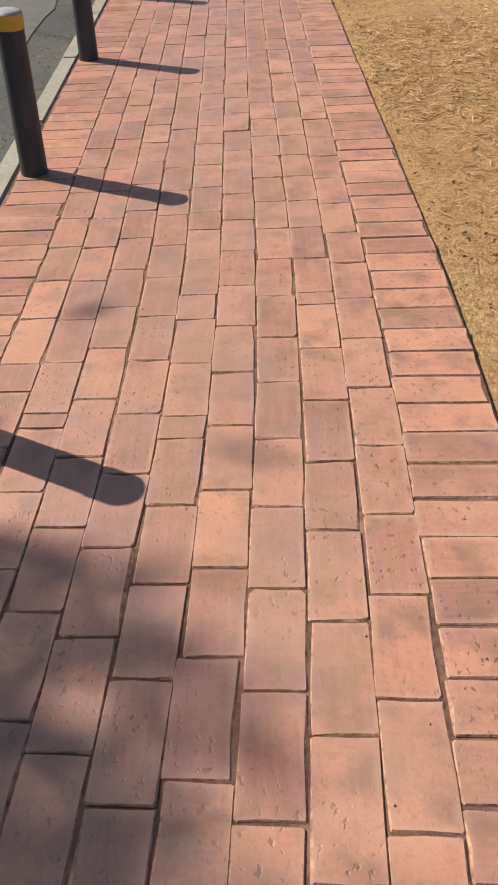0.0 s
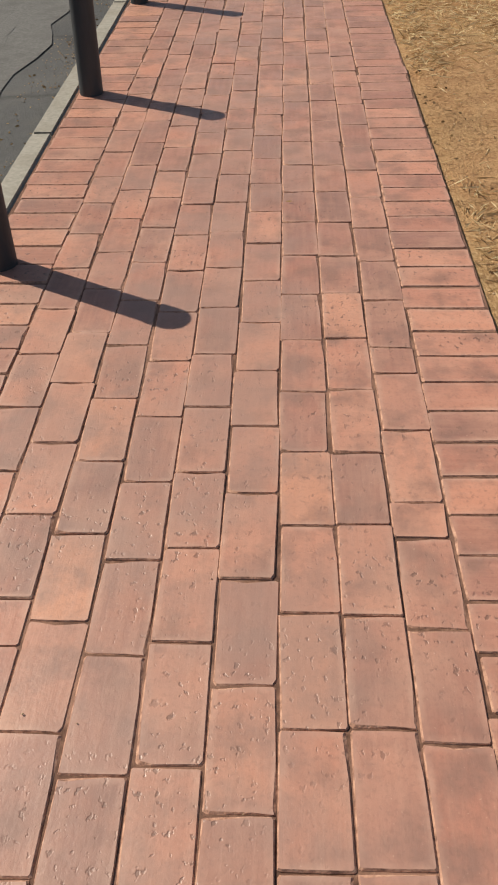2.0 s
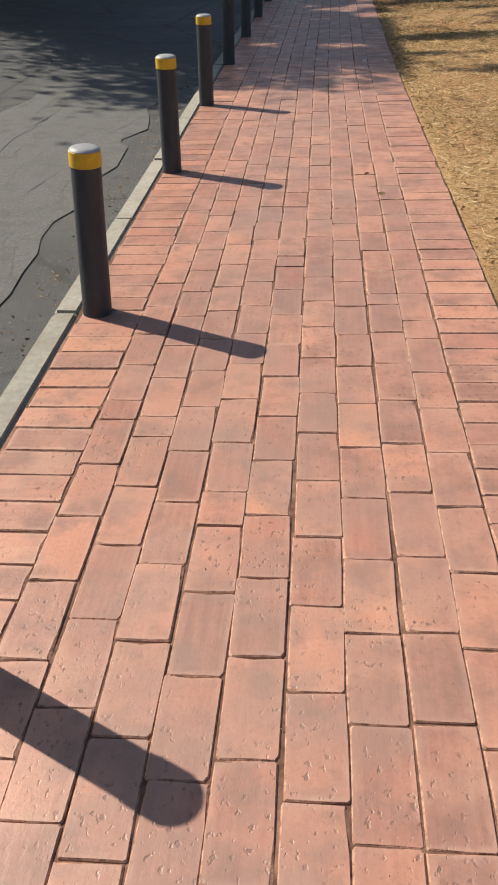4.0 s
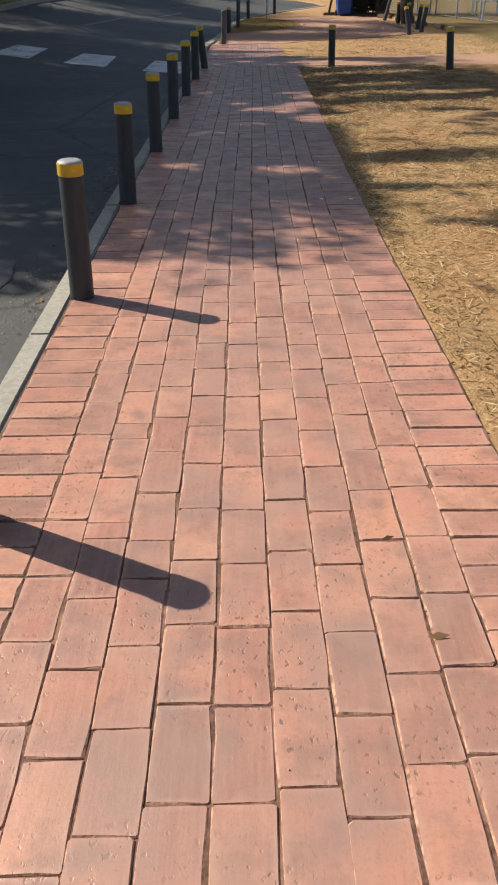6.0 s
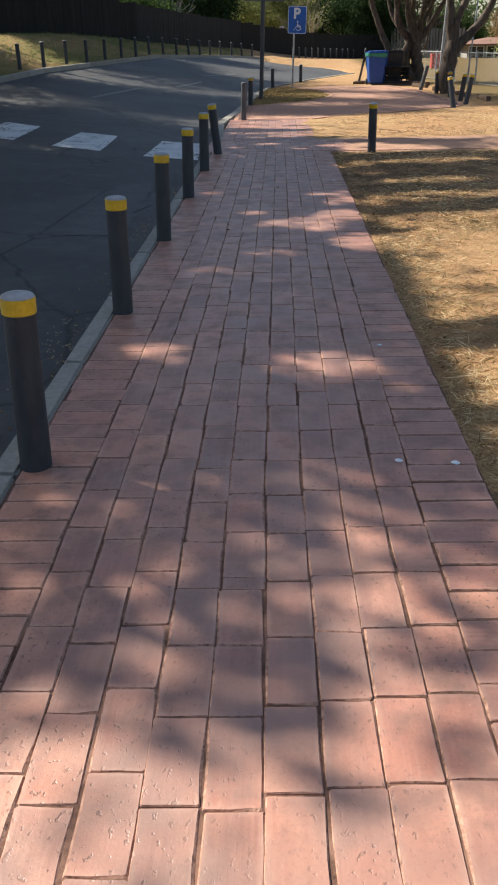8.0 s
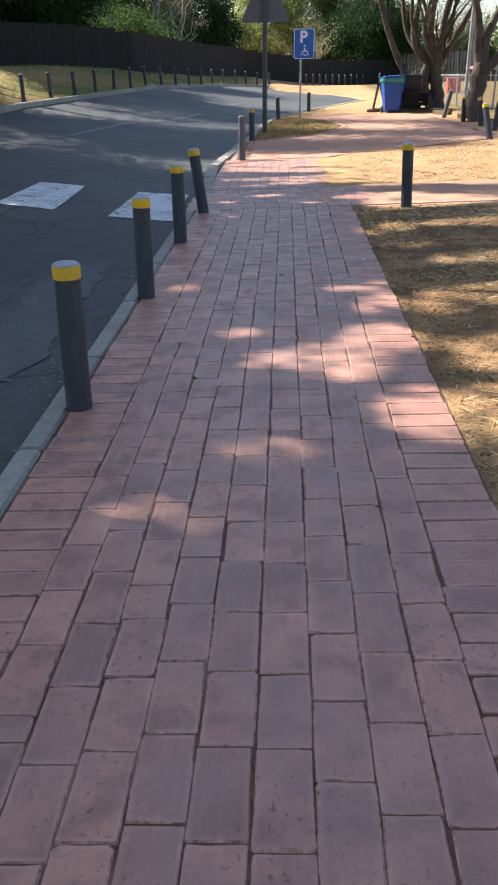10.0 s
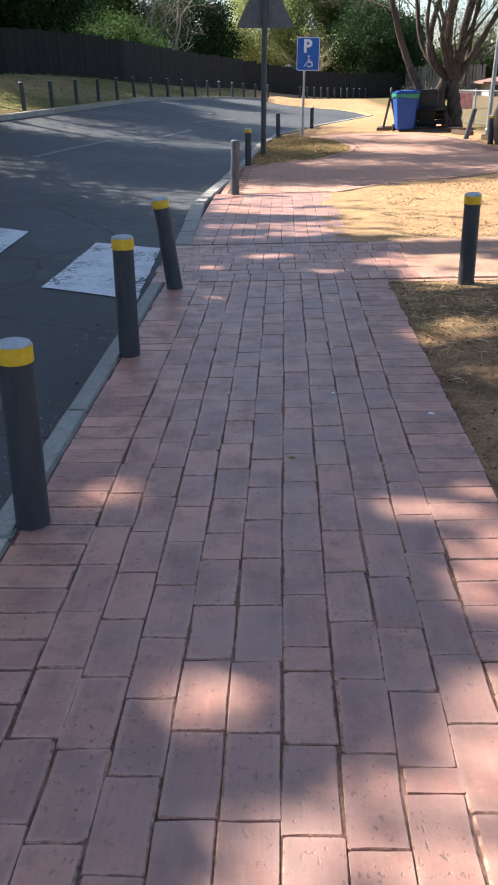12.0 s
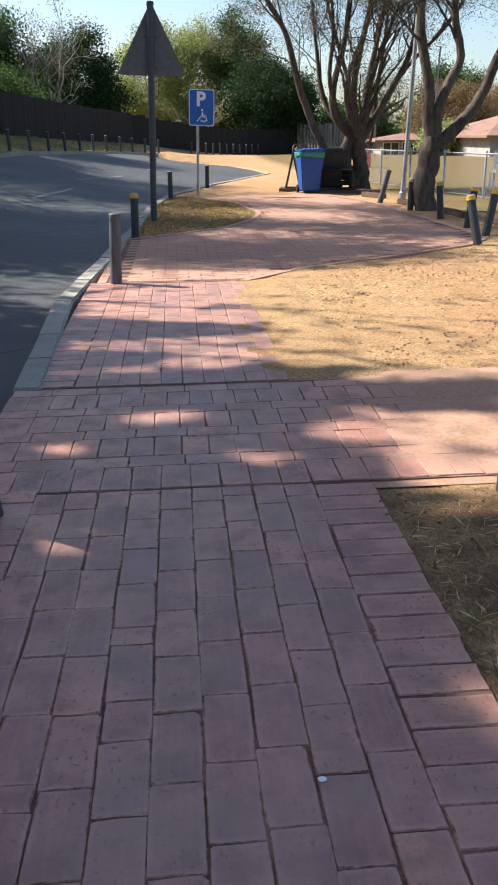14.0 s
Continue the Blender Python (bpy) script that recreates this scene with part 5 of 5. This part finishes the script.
def house(x, y, z, turn, w, d, high, roof, label):
    h = thing("house", label, "house", m=pose(x, y, z, 0, 0, turn))
    bm = bmesh.new()
    box(bm, (-w / 2, -d / 2, 0), (w / 2, d / 2, high))
    part("wall", bm, WALL_PAINT, h)
    e, t = 0.5, roof
    pts = [(-w / 2 - e, -d / 2 - e, high), (w / 2 + e, -d / 2 - e, high), (w / 2 + e, d / 2 + e, high), (-w / 2 - e, d / 2 + e, high), (-w / 2 + d * 0.35, 0, high + t), (w / 2 - d * 0.35, 0, high + t)]
    pts += [(px, py, pz - 0.12) for px, py, pz in pts[:4]]
    part("roof", mesh_of("roof", pts, [(0, 1, 5, 4), (1, 2, 5), (2, 3, 4, 5), (3, 0, 4), (0, 6, 7, 1), (1, 7, 8, 2), (2, 8, 9, 3), (3, 9, 6, 0), (6, 9, 8, 7)]), ROOF_TILE, h, "terracotta tiled hip roof")
    for i in range(4):
        cx = -w / 2 + w * (i + 0.5) / 4
        win = part("window", boxm((cx - 0.55, -d / 2 - 0.05, 0.9), (cx + 0.55, -d / 2 + 0.03, 2.1), 0.01), SIGN_WHITE, h)
        for k in (-1, 1):
            part("pane", boxm((cx + k * 0.26 - 0.22, -d / 2 - 0.062, 0.98), (cx + k * 0.26 + 0.22, -d / 2 - 0.052, 2.02)), GLASS, win)


# ---- grass, litter and grit ----
def scatter_blades(name, label, count, area, keep, size, material, seed, flat, slim=0.07):
    rng = np.random.default_rng(seed)
    pts = []
    while len(pts) < count:
        x, y = rng.uniform(area[0], area[1]), rng.uniform(area[2], area[3])
        if rng.random() < keep(x, y):
            pts.append((x + bend(y), y, ground_z(x, y) + rng.uniform(0.0, size * 0.25)))
    tagged(part(name, leaves_mesh(pts, (0.01, 0.01, 0.002), 1, size, rng, flat=flat, slim=slim), material), label, "grass", kind="stuff")


def thatch(x, y):
    return min(max(1.9 * noise.noise((x * 0.9, y * 0.5, 7)) + 0.55 + 0.35 * noise.noise((x * 5, y * 5, 2)), 0.04), 1.0)


def grit(name, label, count, area, size, material, seed, height, keep=None):
    """Small uneven stones strewn over a stretch, in one mesh."""
    rng = random.Random(seed)
    verts, faces = [], []
    for _ in range(count):
        x, y = rng.uniform(area[0], area[1]), rng.uniform(area[2], area[3])
        if keep and rng.random() > keep(x, y):
            continue
        s = size * rng.uniform(0.4, 1.5)
        z = height(x, y) + s * 0.2
        x += bend(y)
        o = len(verts)
        verts += [(x + s * rng.uniform(0.6, 1) * dx, y + s * rng.uniform(0.6, 1) * dy, z + s * rng.uniform(0.4, 0.7) * dz) for dx, dy, dz in ((1, 0, 0), (0, 1, 0), (-1, 0, 0), (0, -1, 0), (0, 0, 1), (0, 0, -1))]
        faces += [(o, o + 1, o + 4), (o + 1, o + 2, o + 4), (o + 2, o + 3, o + 4), (o + 3, o, o + 4), (o + 1, o, o + 5), (o + 2, o + 1, o + 5), (o + 3, o + 2, o + 5), (o, o + 3, o + 5)]
    tagged(part(name, mesh_of(name, verts, faces), material), label, "stones", kind="stuff")


def verge():
    scatter_blades("dry_grass", "matted dry straw coloured grass on the verge", 42000, (0.87, 3.0, 2.5, 25.6), lambda x, y: thatch(x, y) * (0.3 if y > 20.5 + 0.8 * math.sin(x * 5) else 1.0), 0.075, STRAW, 61, 0.75)
    scatter_blades("dry_grass", "matted olive and straw grass on the verge", 9000, (0.86, 3.4, 12.0, 25.6), lambda x, y: thatch(x + 9, y) * (0.35 if y > 20.5 else 1.0), 0.07, GRASS_OLIVE, 62, 0.6)
    scatter_blades("dry_grass", "sparse dry grass on the sandy earth", 8000, (0.8, 5.5, 27.7, 34.0), lambda x, y: 0.0 if inside(x, y, FAR_EDGE) else thatch(x, y) * 0.7, 0.06, STRAW, 63, 0.6)
    island = [(-0.68, 35.6), (-0.25, 35.95), (0.8, 37.05), (1.34, 38.4), (1.55, 39.7), (1.3, 42.3), (0.45, 44.4), (-0.2, 44.3), (-0.45, 41.5), (-0.6, 37.5)]
    scatter_blades("grass_island", "short olive grass on the island round the signs", 12000, (-0.7, 1.6, 35.6, 44.5), lambda x, y: 1.0 if inside(x, y, island) else 0.0, 0.08, GRASS_OLIVE, 64, 0.35, 0.1)
    scatter_blades("bank_grass", "green and olive grass on the bank across the road", 16000, (-15, -1, 36, 78), lambda x, y: 1.0 if x < (road_left(y) if y < 72.5 else -1.5) - 0.6 else 0.0, 0.16, LEAF_PALE, 65, 0.3, 0.1)
    grit("grit", "pale grit and pebbles on the dry verge", 2600, (0.86, 3.2, 2.5, 25.6), 0.006, STONE, 71, ground_z)
    grit("grit", "clods and pebbles on the sandy earth", 4200, (0.8, 5.0, 27.7, 33.8), 0.012, CLOD, 72, ground_z, lambda x, y: 0.0 if inside(x, y, FAR_EDGE) else max(0.1, 0.35 + 1.6 * noise.noise((x * 1.3, y * 1.3, 21)) + (0.5 if y < 28.8 else 0.0)))
    grit("gutter_grit", "loose grit and leaf crumbs in the gutter", 4500, (-1.22, -0.955, 4, 25.2), 0.006, STONE, 73, road_z, lambda x, y: max(0.0, 0.25 + 1.5 * noise.noise((x, y * 0.9, 5))))
    grit("path_grit", "tiny crumbs of stone lying on the bricks", 260, (-0.8, 0.8, 0, 25.5), 0.0028, STONE, 74, lambda x, y: 0.001)
    rng = np.random.default_rng(75)
    pts = [(rng.uniform(-1.2, -0.96), rng.uniform(4, 25), -0.083) for _ in range(500)] + [(rng.uniform(0.84, 1.1), rng.uniform(2, 25.6), -0.006) for _ in range(900)] + [(0.84 + abs(rng.normal(0, 0.8)), rng.uniform(20, 25.7), 0.008) for _ in range(2600)]
    pts = [(x + bend(y), y, z) for x, y, z in pts]
    tagged(part("leaf_litter", leaves_mesh(pts, (0.02, 0.02, 0.002), 1, 0.02, rng, flat=0.85, slim=0.5), LITTER), "fallen brown leaves and crumbs along the path edges", "litter", kind="stuff")
    for x, y, turn, s in ((0.46, 10.93, 15, 0.05), (0.40, 11.35, 60, 0.03), (-0.28, 18.9, 80, 0.035), (0.22, 5.98, 85, 0.04), (0.1, 22.4, 30, 0.03), (-0.31, 20.1, 10, 0.03)):
        ob = part("fallen_leaf", leaves_mesh([(0, 0, 0.004)], (0, 0, 0), 1, s, np.random.default_rng(int(s * 900)), flat=0.97, slim=0.35), LITTER, at=pose(x + bend(y), y, 0.004, 0, 0, turn))
        tagged(ob, "single dry leaf lying on the brick path", "leaf", "fallen leaves")
    for x, y, s in ((0.552, 15.62, 0.013), (0.756, 15.6, 0.014), (0.33, 24.0, 0.009), (0.62, 17.0, 0.01), (0.30, 23.2, 0.008), (0.72, 22.9, 0.013)):
        bm = bmesh.new()
        bmesh.ops.create_icosphere(bm, subdivisions=2, radius=s)
        for v in bm.verts:
            v.co = Vector((v.co.x * 1.2, v.co.y * 0.9, v.co.z * 0.35)) * (1 + 0.3 * noise.noise(v.co * 90))
        tagged(part("pale_pebble", bm, SIGN_WHITE, at=pose(x, y, 0.004)), "small whitish pebble lying on the brick path", "pebble", "pebbles on the path")



def sand_drift(name, label, x0, x1, y0, y1, bias, material=EARTH):
    """Blown sand lying thinly over the bricks: a low sheet that breaks the surface here and there."""
    def height(x, y):
        soft = min((x - x0) / 0.3, (x1 - x) / 0.3, (y - y0) / 0.25, (y1 - y) / 0.25, 1.0)
        return 0.014 * (noise.noise((x * 1.3, y * 1.3, 11)) + 0.5 * noise.noise((x * 5, y * 5, 4)) + bias(x, y)) * soft - 0.012 * (1 - soft) - 0.001
    xs, ys = axis((x0, x1, 0.06)), axis((y0, y1, 0.06))
    tagged(part(name, sheet(name, xs, ys, height), material), label, "sand", kind="stuff")


sand_drift("sand_drift", "ochre sand blown over the edge of the brick path", 0.15, 1.3, 27.5, 31.6, lambda x, y: (x - 0.6) * 2.4)
sand_drift("sand_drift", "ochre sand blown over the crossing strip", 0.6, 6.4, 25.78, 27.7, lambda x, y: min((x - 1.15) * 1.3, 1.1), CLAY_SAND)
sand_drift("sand_drift", "thin sand over the far brick path", 0.2, 4.0, 42.0, 46.0, lambda x, y: (y - 44.6) * 0.6)
paling_fence()
board_fence()
wire_fence()
trees()
far_woods()
bollards()
parking_sign()
triangle_sign()
chevron_board(0.3, 82.5)
utility_pole(4.95, 42.3, 6.5, 2.2)
utility_pole(6.6, 46.5, 3.4, 3.0, 0.03, "thin grey pole in the garden beyond the fence")
utility_pole(7.2, 40.5, 2.2, 4.0, 0.025, "thin leaning steel post by the fence")
wheelie_bin(3.30, 45.15, 4, BIN_BLUE, "blue wheelie bin with green bag folded over its rim", True)
wheelie_bin(3.50, 45.95, -6, BIN_BLUE, "second blue wheelie bin standing behind the first")
wheelie_bin(4.05, 46.15, -10, BIN_DARK, "black wheelie bin standing behind the dark bench")
bench_and_junk()
house(23.2, 79, -1.45, 6, 12, 8, 2.6, 1.2, "pale plastered house with a terracotta roof")
house(16.2, 86, -1.3, -4, 5, 5, 2.2, 0.4, "pale low outbuilding behind trees")
verge()
far_paving()
paving()


def lay_out():
    """Brings the plan's steps along the street to metres: the ground and all that is laid on it as a whole, things by their places."""
    for ob in scene.objects:
        if ob.parent is None and ob.type in ("MESH", "EMPTY"):
            if ob.get("kind") in ("structure", "stuff"):
                ob.scale.y *= ALONG
            ob.location.y *= ALONG


lay_out()
